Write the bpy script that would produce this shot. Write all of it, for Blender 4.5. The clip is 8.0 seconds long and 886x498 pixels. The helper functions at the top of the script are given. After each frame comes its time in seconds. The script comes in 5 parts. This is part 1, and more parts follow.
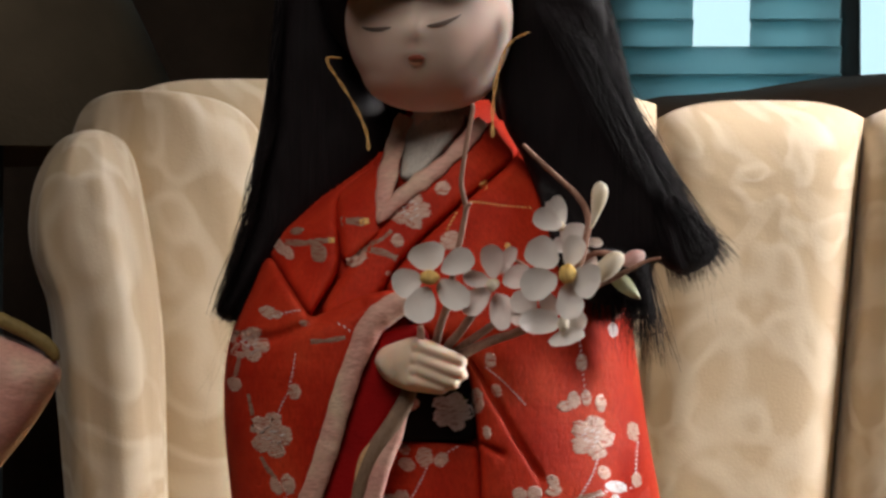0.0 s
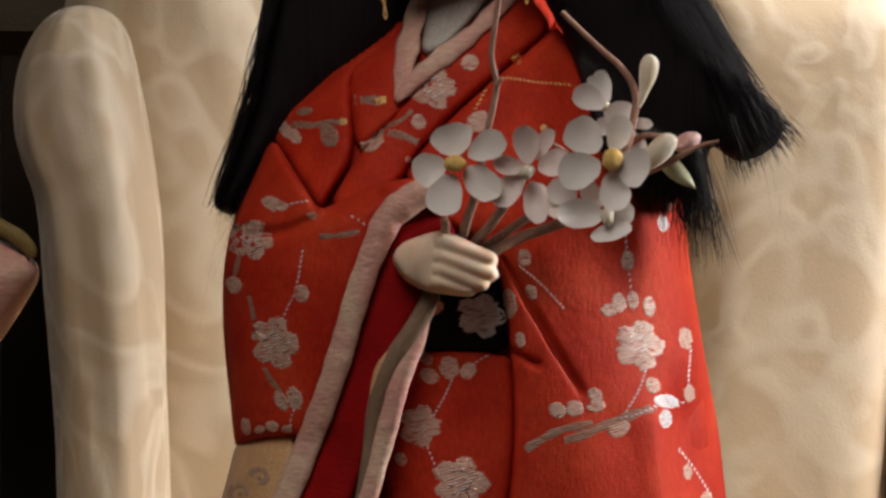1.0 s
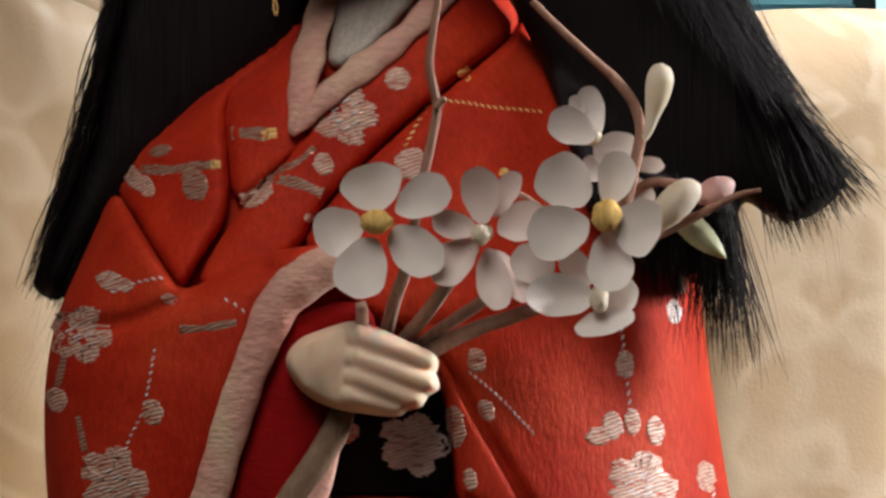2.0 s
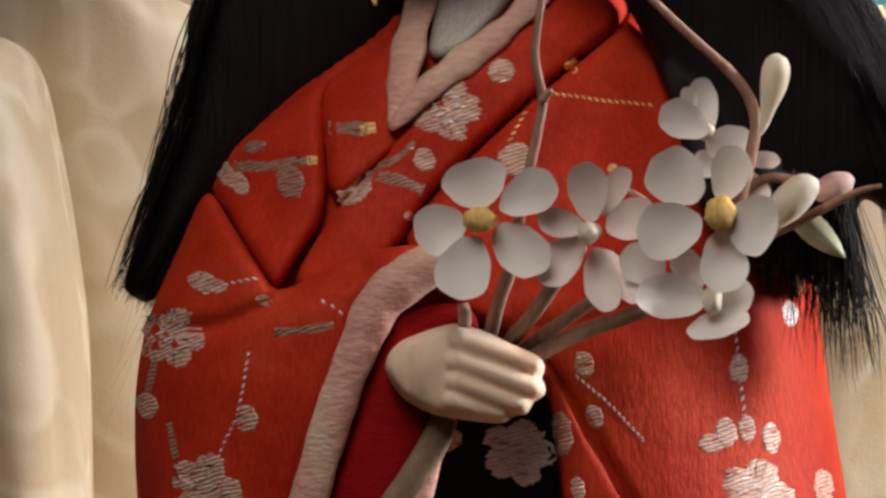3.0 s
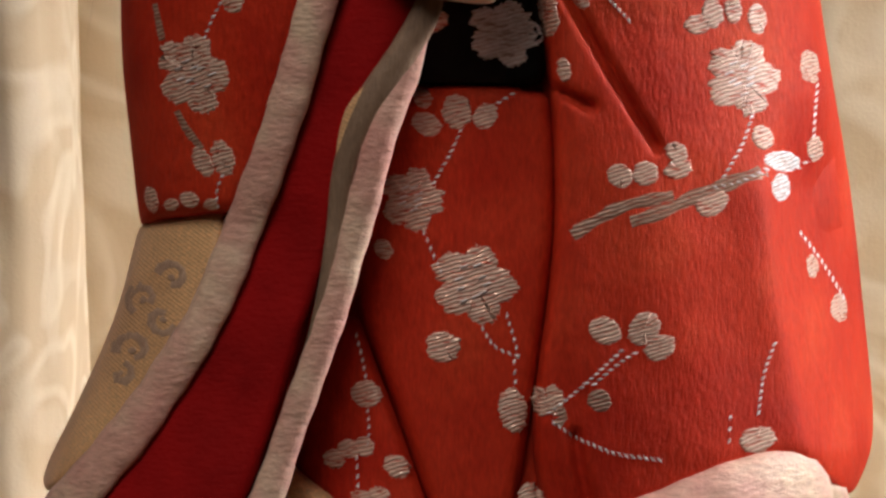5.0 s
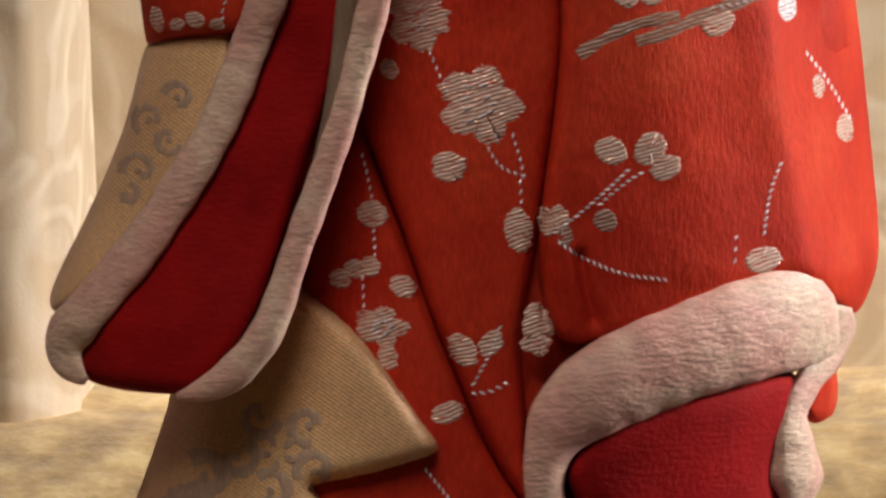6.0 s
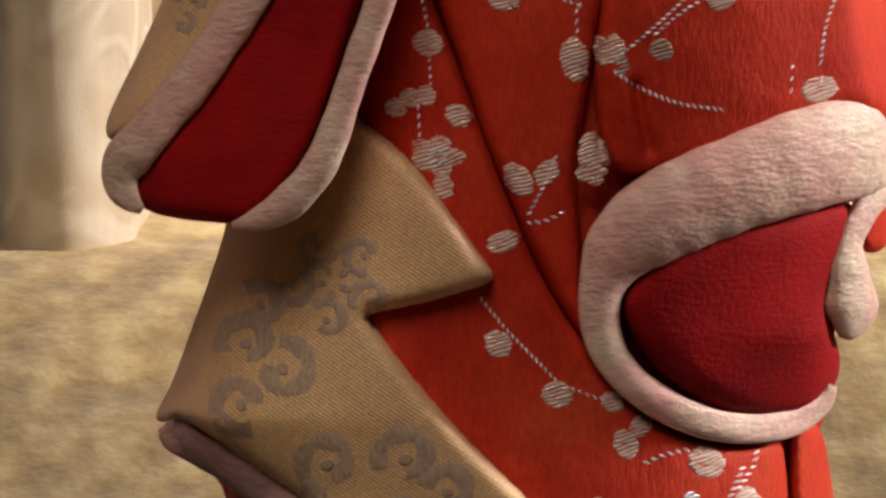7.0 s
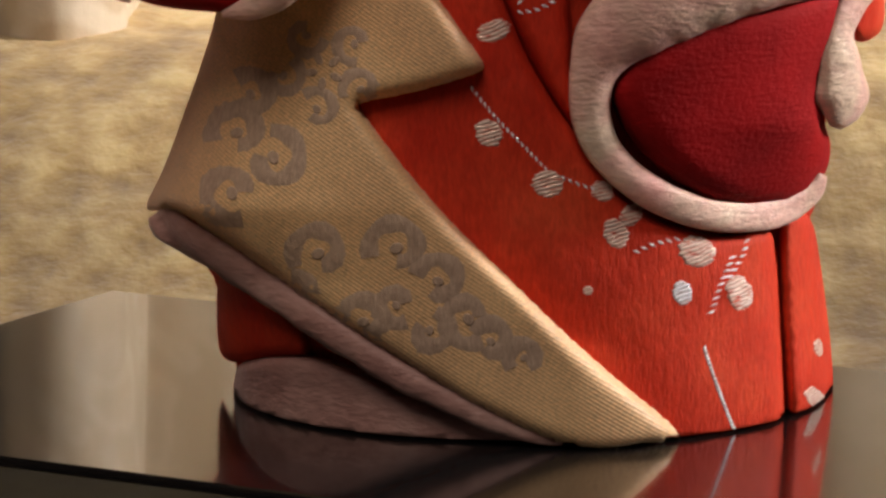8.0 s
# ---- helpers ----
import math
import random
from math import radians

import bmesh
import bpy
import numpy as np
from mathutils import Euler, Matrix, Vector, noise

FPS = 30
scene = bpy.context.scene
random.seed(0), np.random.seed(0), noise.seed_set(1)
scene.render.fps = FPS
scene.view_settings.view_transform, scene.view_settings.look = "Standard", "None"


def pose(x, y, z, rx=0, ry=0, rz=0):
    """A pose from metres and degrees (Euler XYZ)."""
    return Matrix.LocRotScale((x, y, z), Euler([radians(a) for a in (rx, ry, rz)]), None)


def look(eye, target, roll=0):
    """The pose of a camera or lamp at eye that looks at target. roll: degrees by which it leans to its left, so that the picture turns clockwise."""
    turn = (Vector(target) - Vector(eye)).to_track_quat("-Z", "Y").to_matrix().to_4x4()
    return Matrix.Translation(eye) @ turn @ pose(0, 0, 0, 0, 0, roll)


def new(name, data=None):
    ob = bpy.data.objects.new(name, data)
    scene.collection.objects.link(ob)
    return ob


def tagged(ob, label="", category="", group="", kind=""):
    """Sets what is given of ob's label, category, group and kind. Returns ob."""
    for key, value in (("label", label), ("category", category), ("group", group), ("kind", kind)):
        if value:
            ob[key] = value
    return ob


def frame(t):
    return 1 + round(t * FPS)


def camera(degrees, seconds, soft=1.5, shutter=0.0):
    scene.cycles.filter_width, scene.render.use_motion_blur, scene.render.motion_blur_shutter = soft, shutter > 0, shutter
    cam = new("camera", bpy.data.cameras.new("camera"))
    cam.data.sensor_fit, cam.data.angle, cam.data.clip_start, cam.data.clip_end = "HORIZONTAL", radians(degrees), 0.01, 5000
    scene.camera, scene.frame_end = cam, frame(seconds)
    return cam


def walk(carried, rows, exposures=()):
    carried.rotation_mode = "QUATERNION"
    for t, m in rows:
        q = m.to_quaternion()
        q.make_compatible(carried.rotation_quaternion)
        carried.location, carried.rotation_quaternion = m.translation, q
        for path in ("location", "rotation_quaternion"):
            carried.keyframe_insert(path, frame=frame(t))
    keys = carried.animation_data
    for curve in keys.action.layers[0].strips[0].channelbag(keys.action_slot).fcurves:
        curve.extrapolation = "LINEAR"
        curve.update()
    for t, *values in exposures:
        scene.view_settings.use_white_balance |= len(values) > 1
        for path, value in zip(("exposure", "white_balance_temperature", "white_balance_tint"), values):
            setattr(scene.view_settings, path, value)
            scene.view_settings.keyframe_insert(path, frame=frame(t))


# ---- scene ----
TABLE = 0.45            # top of the lacquer stand
DIST = 0.8142           # eye to the front of the doll, close up
EYE_Z = TABLE + 0.1805  # eye height
U = 0.0001              # one unit of u and v: 0.1 mm, one pixel of the close view


def at(u, v, y=0.0):
    """The point that the close camera view shows at (u right, v down from the chest, in 0.1 mm on the doll's front),
    set at depth y metres behind that front.
    """
    k = 1 + y / DIST
    return Vector(((u - 784) * U * k, y, EYE_Z + (700 - v) * U * k))


# ---- camera ----
cam = camera(11.0, 8.0, soft=2.8)
# seconds, distance, centre of view on the doll's front (u, v), roll
ROWS = [
    (0.0, 1.396, 870, 271, 0.0),
    (0.2, 1.396, 967, 382, 0.0),
    (0.3, 1.396, 969, 402, 0.0),
    (0.5, 1.396, 912, 493, 0.0),
    (0.6, 1.392, 807, 514, 0.0),
    (0.7, 1.346, 782, 534, 0.0),
    (0.8, 1.298, 771, 555, 0.0),
    (1.0, 1.229, 797, 585, 0.0),
    (1.1, 1.195, 817, 568, 0.0),
    (1.2, 1.152, 864, 517, 0.0),
    (2.3, 0.8142, 948, 398, 0.0),
    (2.5, 0.8142, 932, 387, 0.0),
    (2.7, 0.8142, 893, 386, 0.0),
    (2.8, 0.8142, 835, 391, 0.0),
    (3.0, 0.8142, 765, 404, 0.0),
    (3.2, 0.8142, 811, 405, 0.0),
    (3.3, 0.8142, 817, 416, 0.0),
    (3.5, 0.8142, 784, 441, 0.0),
    (3.6, 0.8142, 773, 487, 0.0),
    (3.7, 0.8142, 767, 588, 0.0),
    (3.8, 0.8142, 795, 661, 0.0),
    (4.0, 0.8142, 811, 716, 0.0),
    (4.2, 0.8142, 806, 786, 0.0),
    (4.4, 0.8142, 807, 940, 0.0),
    (4.5, 0.8142, 802, 978, 0.0),
    (4.7, 0.8142, 788, 1045, 0.0),
    (5.8, 0.8142, 796, 1401, 0.0),
    (6.0, 0.8142, 779, 1466, 0.0),
    (6.2, 0.8142, 757, 1528, 0.0),
    (6.3, 0.8142, 752, 1554, 0.0),
    (6.5, 0.8142, 730, 1608, 0.0),
    (6.7, 0.8142, 714, 1680, 0.0),
    (6.8, 0.8142, 699, 1713, 0.0),
    (7.0, 0.8142, 680, 1772, 0.0),
    (7.2, 0.8142, 665, 1875, 0.0),
    (7.3, 0.8142, 660, 1923, 0.0),
    (7.5, 0.8142, 653, 1989, 0.0),
    (7.7, 0.8142, 667, 2060, 0.0),
    (7.8, 0.8142, 690, 2098, 0.0),
    (8.0, 0.8142, 697, 2154, 0.0),
]
walk(cam, [(t, look((0.0, -d, EYE_Z), at(u, v), r)) for t, d, u, v, r in ROWS],
     [(0.0, -0.11), (1.2, -0.17), (2.3, 0.14), (4.5, 0.12), (6.2, 0.1), (8.0, 0.13)])

# ---- light ----
world = bpy.data.worlds.new("world")
scene.world = world
world.use_nodes = True
sky = world.node_tree.nodes.new("ShaderNodeTexSky")
sky.sky_type, sky.sun_disc = "NISHITA", False
sky.sun_elevation, sky.sun_rotation = radians(35), radians(60)
back = world.node_tree.nodes["Background"]
world.node_tree.links.new(sky.outputs[0], back.inputs[0])
back.inputs[1].default_value = 0.12


def area(name, eye, target, size, power, colour, size_y=None, spread=180):
    data = bpy.data.lights.new(name, "AREA")
    data.size, data.energy, data.color = size, power, colour
    data.spread = radians(spread)
    if size_y:
        data.shape, data.size_y = "RECTANGLE", size_y
    ob = new(name, data)
    ob.matrix_world = look(eye, target)
    return ob


area("room_lamp", (-0.24, -0.97, 1.73), (0.02, -0.02, 0.60), 0.75, 6.7, (1.0, 0.90, 0.81), None, 150)
# Unseen light from the right, judged by lit right edges; no window is built.
area("side_light", (1.3, 0.16, 1.12), (0.05, 0.02, 0.58), 0.3, 1.9, (1.0, 0.96, 0.94), None, 44)
# Added fill with no fitting: a narrow beam brightening the chair's right side.
area("chair_fill", (1.1, 0.30, 1.7), (0.22, 0.56, 0.70), 0.3, 1.7, (1.0, 0.94, 0.91), None, 24)


# ---- materials ----
class Nodes:
    """Small helper that wires a procedural material."""

    def __init__(self, name, rgb, rough=0.8, metal=0.0, sheen=0.0, sss=0.0):
        self.mat = bpy.data.materials.new(name)
        self.mat.use_nodes = True
        self.t = self.mat.node_tree
        self.b = self.t.nodes["Principled BSDF"]
        self.b.inputs["Base Color"].default_value = (*rgb, 1)
        self.b.inputs["Roughness"].default_value = rough
        self.b.inputs["Metallic"].default_value = metal
        if sheen:
            self.b.inputs["Sheen Weight"].default_value = sheen
            self.b.inputs["Sheen Roughness"].default_value = 0.4
        if sss:
            self.b.inputs["Subsurface Weight"].default_value = sss
            self.b.inputs["Subsurface Radius"].default_value = (1.0, 0.5, 0.3)
            self.b.inputs["Subsurface Scale"].default_value = 0.003
        self.co = self.t.nodes.new("ShaderNodeTexCoord").outputs["Object"]
        self.normal = None

    def node(self, kind, **values):
        n = self.t.nodes.new(kind)
        for k, v in values.items():
            n.inputs[k].default_value = v
        return n

    def link(self, a, b):
        self.t.links.new(a, b)

    def scaled(self, sx, sy, sz, rot=0.0):
        m = self.node("ShaderNodeMapping")
        m.inputs["Scale"].default_value = (sx, sy, sz)
        m.inputs["Rotation"].default_value = (0, rot, 0)
        self.link(self.co, m.inputs["Vector"])
        return m.outputs[0]

    def noise(self, scale, detail=3.0, vec=None, rough=0.55):
        n = self.node("ShaderNodeTexNoise", Scale=scale, Detail=detail, Roughness=rough)
        self.link(vec or self.co, n.inputs["Vector"])
        return n.outputs[0]

    def wave(self, scale, axis="X", distort=2.0, vec=None, dscale=1.0):
        n = self.node("ShaderNodeTexWave", Scale=scale, Distortion=distort, Detail=2.0)
        n.inputs["Detail Scale"].default_value = dscale
        n.bands_direction = axis
        self.link(vec or self.co, n.inputs["Vector"])
        return n.outputs["Fac"]

    def ramp(self, fac, *stops):
        r = self.node("ShaderNodeValToRGB")
        e = r.color_ramp.elements
        while len(e) < len(stops):
            e.new(0.5)
        for el, (p, c) in zip(e, stops):
            el.position, el.color = p, (*c, 1)
        self.link(fac, r.inputs[0])
        return r.outputs[0]

    def mix(self, fac, a, b, how="MIX"):
        m = self.t.nodes.new("ShaderNodeMix")
        m.data_type, m.blend_type = "RGBA", how
        for val, k in ((fac, 0), (a, 6), (b, 7)):
            if isinstance(val, (int, float)):
                m.inputs[k].default_value = val
            elif isinstance(val, tuple):
                m.inputs[k].default_value = (*val, 1)
            else:
                self.link(val, m.inputs[k])
        return m.outputs[2]

    def colour(self, out):
        self.link(out, self.b.inputs["Base Color"])

    def rough(self, fac, lo, hi):
        r = self.node("ShaderNodeMapRange")
        r.inputs["To Min"].default_value, r.inputs["To Max"].default_value = lo, hi
        self.link(fac, r.inputs["Value"])
        self.link(r.outputs[0], self.b.inputs["Roughness"])

    def metal(self, fac):
        self.link(fac, self.b.inputs["Metallic"])

    def bump(self, fac, strength, dist):
        n = self.node("ShaderNodeBump", Strength=strength, Distance=dist)
        self.link(fac, n.inputs["Height"])
        if self.normal:
            self.link(self.normal, n.inputs["Normal"])
        self.normal = n.outputs[0]
        self.link(self.normal, self.b.inputs["Normal"])


def silk(name, dark, mid, light, rough=0.62, fuzz=0.1):
    """Woven fabric: colour drift, fine warp threads, tiny slubs."""
    n = Nodes(name, mid, rough, sheen=fuzz)
    drift = n.noise(36, 5)
    grain = n.noise(1.0, 3, n.scaled(2600, 2600, 500))
    c = n.ramp(drift, (0.3, dark), (0.55, mid), (0.75, light))
    c2 = n.ramp(grain, (0.3, (0.72, 0.72, 0.72)), (0.65, (1.12, 1.12, 1.12)))
    slub = n.noise(1.0, 4, n.scaled(1100, 1100, 420))
    c = n.mix(0.45, c, n.ramp(slub, (0.3, (0.72, 0.68, 0.68)), (0.7, (1.25, 1.3, 1.3))), "MULTIPLY")
    n.colour(n.mix(0.6, c, c2, "MULTIPLY"))
    n.bump(n.noise(160, 3), 0.35, 0.0012)
    n.bump(slub, 0.4, 0.0004)
    n.bump(grain, 0.5, 0.0003)
    n.bump(n.wave(900, "Z", 3.0, dscale=2.0), 0.2, 0.00015)
    n.rough(grain, rough - 0.1, rough + 0.15)
    return n.mat


RED = silk("red_silk", (0.43, 0.016, 0.006), (0.585, 0.040, 0.014), (0.69, 0.076, 0.026), 0.58, 0.0)
RED.node_tree.nodes["Principled BSDF"].inputs["Specular IOR Level"].default_value = 0.14


def velvet():
    n = Nodes("crimson_lining", (0.30, 0.003, 0.004), 0.75)
    d = n.noise(70, 4)
    n.colour(n.ramp(d, (0.3, (0.22, 0.002, 0.003)), (0.7, (0.37, 0.006, 0.007))))
    n.bump(n.noise(900, 3), 0.5, 0.0004)
    n.bump(n.noise(1.0, 3, n.scaled(300, 300, 1500)), 0.4, 0.0004)
    n.b.inputs["Specular IOR Level"].default_value = 0.12
    return n.mat


CRIMSON = velvet()


def crepe(name, low, mid, high):
    n = Nodes(name, mid, 0.5, sheen=0.15)
    d = n.noise(60, 3)
    wrinkle = n.noise(1.0, 4, n.scaled(420, 420, 1250, 0.35), 0.6)
    c = n.ramp(d, (0.34, low), (0.5, mid), (0.64, high))
    n.colour(n.mix(0.5, c, n.ramp(wrinkle, (0.35, (0.72, 0.66, 0.66)), (0.6, (1.1, 1.1, 1.1))), "MULTIPLY"))
    n.bump(n.noise(1.0, 3, n.scaled(190, 190, 340, 0.6)), 0.35, 0.0016)
    n.bump(wrinkle, 0.5, 0.0007)
    n.bump(n.noise(2600, 2), 0.4, 0.0002)
    return n.mat


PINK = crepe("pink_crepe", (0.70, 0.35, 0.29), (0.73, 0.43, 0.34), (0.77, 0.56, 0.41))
# Darker rose cloth of its own; on the hem the tone also holds shade.
ROSE = crepe("shaded_rose_lining", (0.36, 0.17, 0.14), (0.44, 0.23, 0.19), (0.52, 0.30, 0.25))


def brocade():
    n = Nodes("tan_brocade", (0.45, 0.28, 0.12), 0.5, sheen=0.2)
    d = n.noise(38, 4)
    weave = n.wave(500, "DIAGONAL", 0.6, n.scaled(1, 0, 1.6))
    c = n.ramp(d, (0.3, (0.64, 0.37, 0.19)), (0.55, (0.78, 0.47, 0.235)), (0.75, (0.86, 0.55, 0.28)))
    fleck = n.noise(1.0, 2, n.scaled(1500, 1500, 3200))
    n.colour(n.mix(0.8, c, n.ramp(fleck, (0.32, (0.68, 0.68, 0.7)), (0.66, (1.2, 1.18, 1.1))), "MULTIPLY"))
    n.bump(weave, 0.35, 0.00018)
    n.bump(n.noise(120, 3), 0.3, 0.0012)
    n.rough(fleck, 0.38, 0.7)
    return n.mat


TAN = brocade()
SCROLL = silk("mauve_scroll_thread", (0.44, 0.285, 0.20), (0.52, 0.345, 0.24), (0.60, 0.40, 0.28), 0.5, 0.0)
TAUPE = silk("taupe_silk", (0.20, 0.12, 0.075), (0.27, 0.17, 0.11), (0.34, 0.22, 0.15), 0.55)
OBI = silk("black_obi", (0.004, 0.003, 0.003), (0.007, 0.005, 0.005), (0.012, 0.009, 0.008), 0.7, 0.0)
OBI.node_tree.nodes["Principled BSDF"].inputs["Specular IOR Level"].default_value = 0.12
GREY = silk("grey_collar", (0.50, 0.47, 0.43), (0.62, 0.58, 0.53), (0.72, 0.68, 0.62), 0.5)


def thread(name, base, dark, shine, metal):
    n = Nodes(name, base, 0.45)
    rows = n.noise(1.0, 3, n.scaled(420, 420, 2600, 0.25))
    pick = n.noise(1.0, 2, n.scaled(900, 900, 1500))
    c = n.ramp(rows, (0.36, dark), (0.43, base), (0.68, shine))
    stitches = n.wave(430, "Z", 5.0, n.scaled(1, 1, 1, 0.3), 0.6)
    c = n.mix(n.ramp(stitches, (0.10, (0.5, 0.5, 0.5)), (0.30, (0, 0, 0))), c, dark)
    n.bump(stitches, 0.5, 0.0003)
    n.colour(n.mix(0.4, c, n.ramp(pick, (0.35, (0.7, 0.62, 0.6)), (0.6, (1.1, 1.1, 1.1))), "MULTIPLY"))
    n.bump(rows, 0.6, 0.0003)
    n.metal(n.ramp(pick, (0.62 - metal * 0.25, (0, 0, 0)), (0.66, (0.9, 0.9, 0.9))))
    n.rough(pick, 0.5, 0.25)
    return n.mat


THREAD = thread("pale_embroidery", (0.70, 0.48, 0.38), (0.50, 0.07, 0.035), (0.80, 0.62, 0.52), 0.1)
SILVER = thread("silver_thread", (0.90, 0.84, 0.85), (0.5, 0.33, 0.3), (0.95, 0.95, 1.0), 0.12)
GOLD = thread("gold_thread", (0.98, 0.58, 0.17), (0.70, 0.28, 0.05), (1.0, 0.78, 0.38), 0.02)
BRONZE = thread("dull_branch_thread", (0.34, 0.20, 0.14), (0.34, 0.04, 0.02), (0.46, 0.33, 0.26), 0.15)


def porcelain():
    n = Nodes("ivory_skin", (0.80, 0.67, 0.49), 0.7, sss=0.35)
    n.b.inputs["Specular IOR Level"].default_value = 0.2
    d = n.noise(60, 3)
    n.colour(n.ramp(d, (0.3, (0.84, 0.62, 0.46)), (0.7, (0.90, 0.71, 0.55))))
    n.bump(n.noise(600, 3), 0.12, 0.0003)
    n.rough(d, 0.5, 0.7)
    return n.mat


IVORY = porcelain()
LIPS = Nodes("painted_lip", (0.42, 0.12, 0.08), 0.6).mat
LOW_LIP = Nodes("painted_lower_lip", (0.72, 0.38, 0.24), 0.5).mat
LASH = Nodes("painted_lash", (0.16, 0.11, 0.09), 0.7).mat


def gofun():
    """Shell-white face paint with a faint blush."""
    n = Nodes("powder_white_face", (0.78, 0.62, 0.53), 0.62, sss=0.3)
    n.b.inputs["Specular IOR Level"].default_value = 0.25
    d = n.noise(42, 2)
    n.colour(n.ramp(d, (0.35, (0.72, 0.50, 0.42)), (0.62, (0.80, 0.66, 0.57))))
    n.bump(n.noise(500, 3), 0.08, 0.0003)
    return n.mat


FACE = gofun()


def hair_mat():
    n = Nodes("black_hair", (0.006, 0.004, 0.005), 0.5)
    n.b.inputs["Specular IOR Level"].default_value = 0.2
    s = n.noise(1.0, 3, n.scaled(2600, 2600, 40))
    n.colour(n.ramp(s, (0.35, (0.003, 0.0018, 0.0025)), (0.7, (0.010, 0.006, 0.008))))
    n.bump(s, 0.6, 0.0005)
    n.rough(s, 0.42, 0.65)
    return n.mat


HAIR = hair_mat()
SKIN_SET = [RED, CRIMSON, PINK, TAN, SCROLL, TAUPE, OBI, GREY, THREAD, SILVER, GOLD, BRONZE, IVORY, LIPS, HAIR, FACE, LOW_LIP, LASH, ROSE]


def petal_mat(name, a, b):
    n = Nodes(name, a, 0.48)
    n.b.inputs["Sheen Weight"].default_value = 0.6
    d = n.noise(140, 3)
    weave = n.wave(420, "DIAGONAL", 1.0)
    c = n.ramp(d, (0.3, b), (0.62, a))
    n.colour(c)
    n.bump(weave, 0.06, 0.00015)
    n.bump(d, 0.12, 0.0006)
    tr = n.node("ShaderNodeBsdfTranslucent")
    n.link(c, tr.inputs[0])
    mx = n.node("ShaderNodeMixShader")
    mx.inputs[0].default_value = 0.25
    n.link(n.b.outputs[0], mx.inputs[1])
    n.link(tr.outputs[0], mx.inputs[2])
    n.link(mx.outputs[0], n.t.nodes["Material Output"].inputs[0])
    return n.mat


PETAL = petal_mat("white_satin_petal", (0.98, 0.95, 0.92), (0.96, 0.92, 0.89))
PETAL_PINK = petal_mat("blush_satin_petal", (0.95, 0.87, 0.84), (0.91, 0.79, 0.75))
BUD = petal_mat("cream_bud", (0.86, 0.79, 0.66), (0.80, 0.68, 0.46))
BUD_PINK = petal_mat("pink_bud", (0.80, 0.58, 0.54), (0.62, 0.25, 0.24))
STAMEN = silk("yellow_stamen", (0.80, 0.48, 0.12), (0.90, 0.60, 0.19), (0.95, 0.70, 0.32), 0.8, 0.0)
LEAF = petal_mat("pale_leaf", (0.60, 0.62, 0.40), (0.46, 0.50, 0.28))


def twig_mat(name, a, b):
    n = Nodes(name, a, 0.7)
    d = n.noise(1.0, 4, n.scaled(700, 700, 160))
    n.colour(n.ramp(d, (0.3, b), (0.7, a)))
    n.bump(d, 0.7, 0.0006)
    return n.mat


TWIG = twig_mat("brown_twig", (0.44, 0.25, 0.18), (0.26, 0.13, 0.09))
STALK = twig_mat("taupe_stalk", (0.44, 0.31, 0.25), (0.30, 0.19, 0.15))


def damask():
    """Cream upholstery with a woven satin figure of curling leaves."""
    n = Nodes("cream_damask", (0.72, 0.61, 0.43), 0.6, sheen=0.2)
    big = n.node("ShaderNodeTexNoise", Scale=13.0, Detail=0.6, Distortion=3.2)
    n.link(n.co, big.inputs["Vector"])
    vein = n.node("ShaderNodeTexNoise", Scale=26.0, Detail=0.5, Distortion=2.0)
    n.link(n.co, vein.inputs["Vector"])
    drift = n.noise(4, 3)
    figure = n.ramp(big.outputs[0], (0.48, (0, 0, 0)), (0.555, (1, 1, 1)), (0.60, (1, 1, 1)), (0.68, (0.2, 0.2, 0.2)))
    fine = n.ramp(vein.outputs[0], (0.54, (0, 0, 0)), (0.62, (0.5, 0.5, 0.5)))
    c = n.mix(figure, (0.52, 0.415, 0.285), (0.63, 0.545, 0.42))
    c = n.mix(fine, c, (0.63, 0.545, 0.42))
    n.colour(n.mix(0.6, c, n.ramp(drift, (0.3, (0.80, 0.74, 0.64)), (0.7, (1.08, 1.08, 1.08))), "MULTIPLY"))
    n.bump(big.outputs[0], 0.25, 0.004)
    n.bump(n.noise(900, 2), 0.25, 0.0004)
    n.rough(figure, 0.75, 0.42)
    return n.mat


DAMASK = damask()


def chenille():
    n = Nodes("mustard_chenille", (0.48, 0.35, 0.15), 0.85, sheen=0.3)
    a = n.noise(1.0, 4, n.scaled(75, 40, 75))
    b = n.noise(1.0, 3, n.scaled(38, 12, 38))
    c = n.ramp(a, (0.32, (0.21, 0.125, 0.042)), (0.5, (0.36, 0.235, 0.085)), (0.68, (0.52, 0.385, 0.175)))
    n.colour(n.mix(0.5, c, n.ramp(b, (0.35, (0.75, 0.72, 0.66)), (0.65, (1.15, 1.15, 1.1))), "MULTIPLY"))
    n.bump(a, 0.5, 0.006)
    n.bump(n.noise(300, 3), 0.4, 0.001)
    return n.mat


CHENILLE = chenille()


def lacquer():
    n = Nodes("black_lacquer", (0.008, 0.007, 0.007), 0.12)
    d = n.noise(30, 4)
    dust = n.noise(900, 2)
    n.rough(d, 0.08, 0.2)
    n.colour(n.ramp(dust, (0.70, (0.007, 0.006, 0.006)), (0.78, (0.05, 0.045, 0.04))))
    n.b.inputs["Coat Weight"].default_value = 0.5
    return n.mat


LACQUER = lacquer()


def plain(name, a, b, rough=0.8, scale=8.0, relief=0.002):
    n = Nodes(name, a, rough)
    d = n.noise(scale, 5)
    n.colour(n.ramp(d, (0.3, b), (0.7, a)))
    n.bump(n.noise(scale * 12, 3), 0.25, relief)
    return n.mat


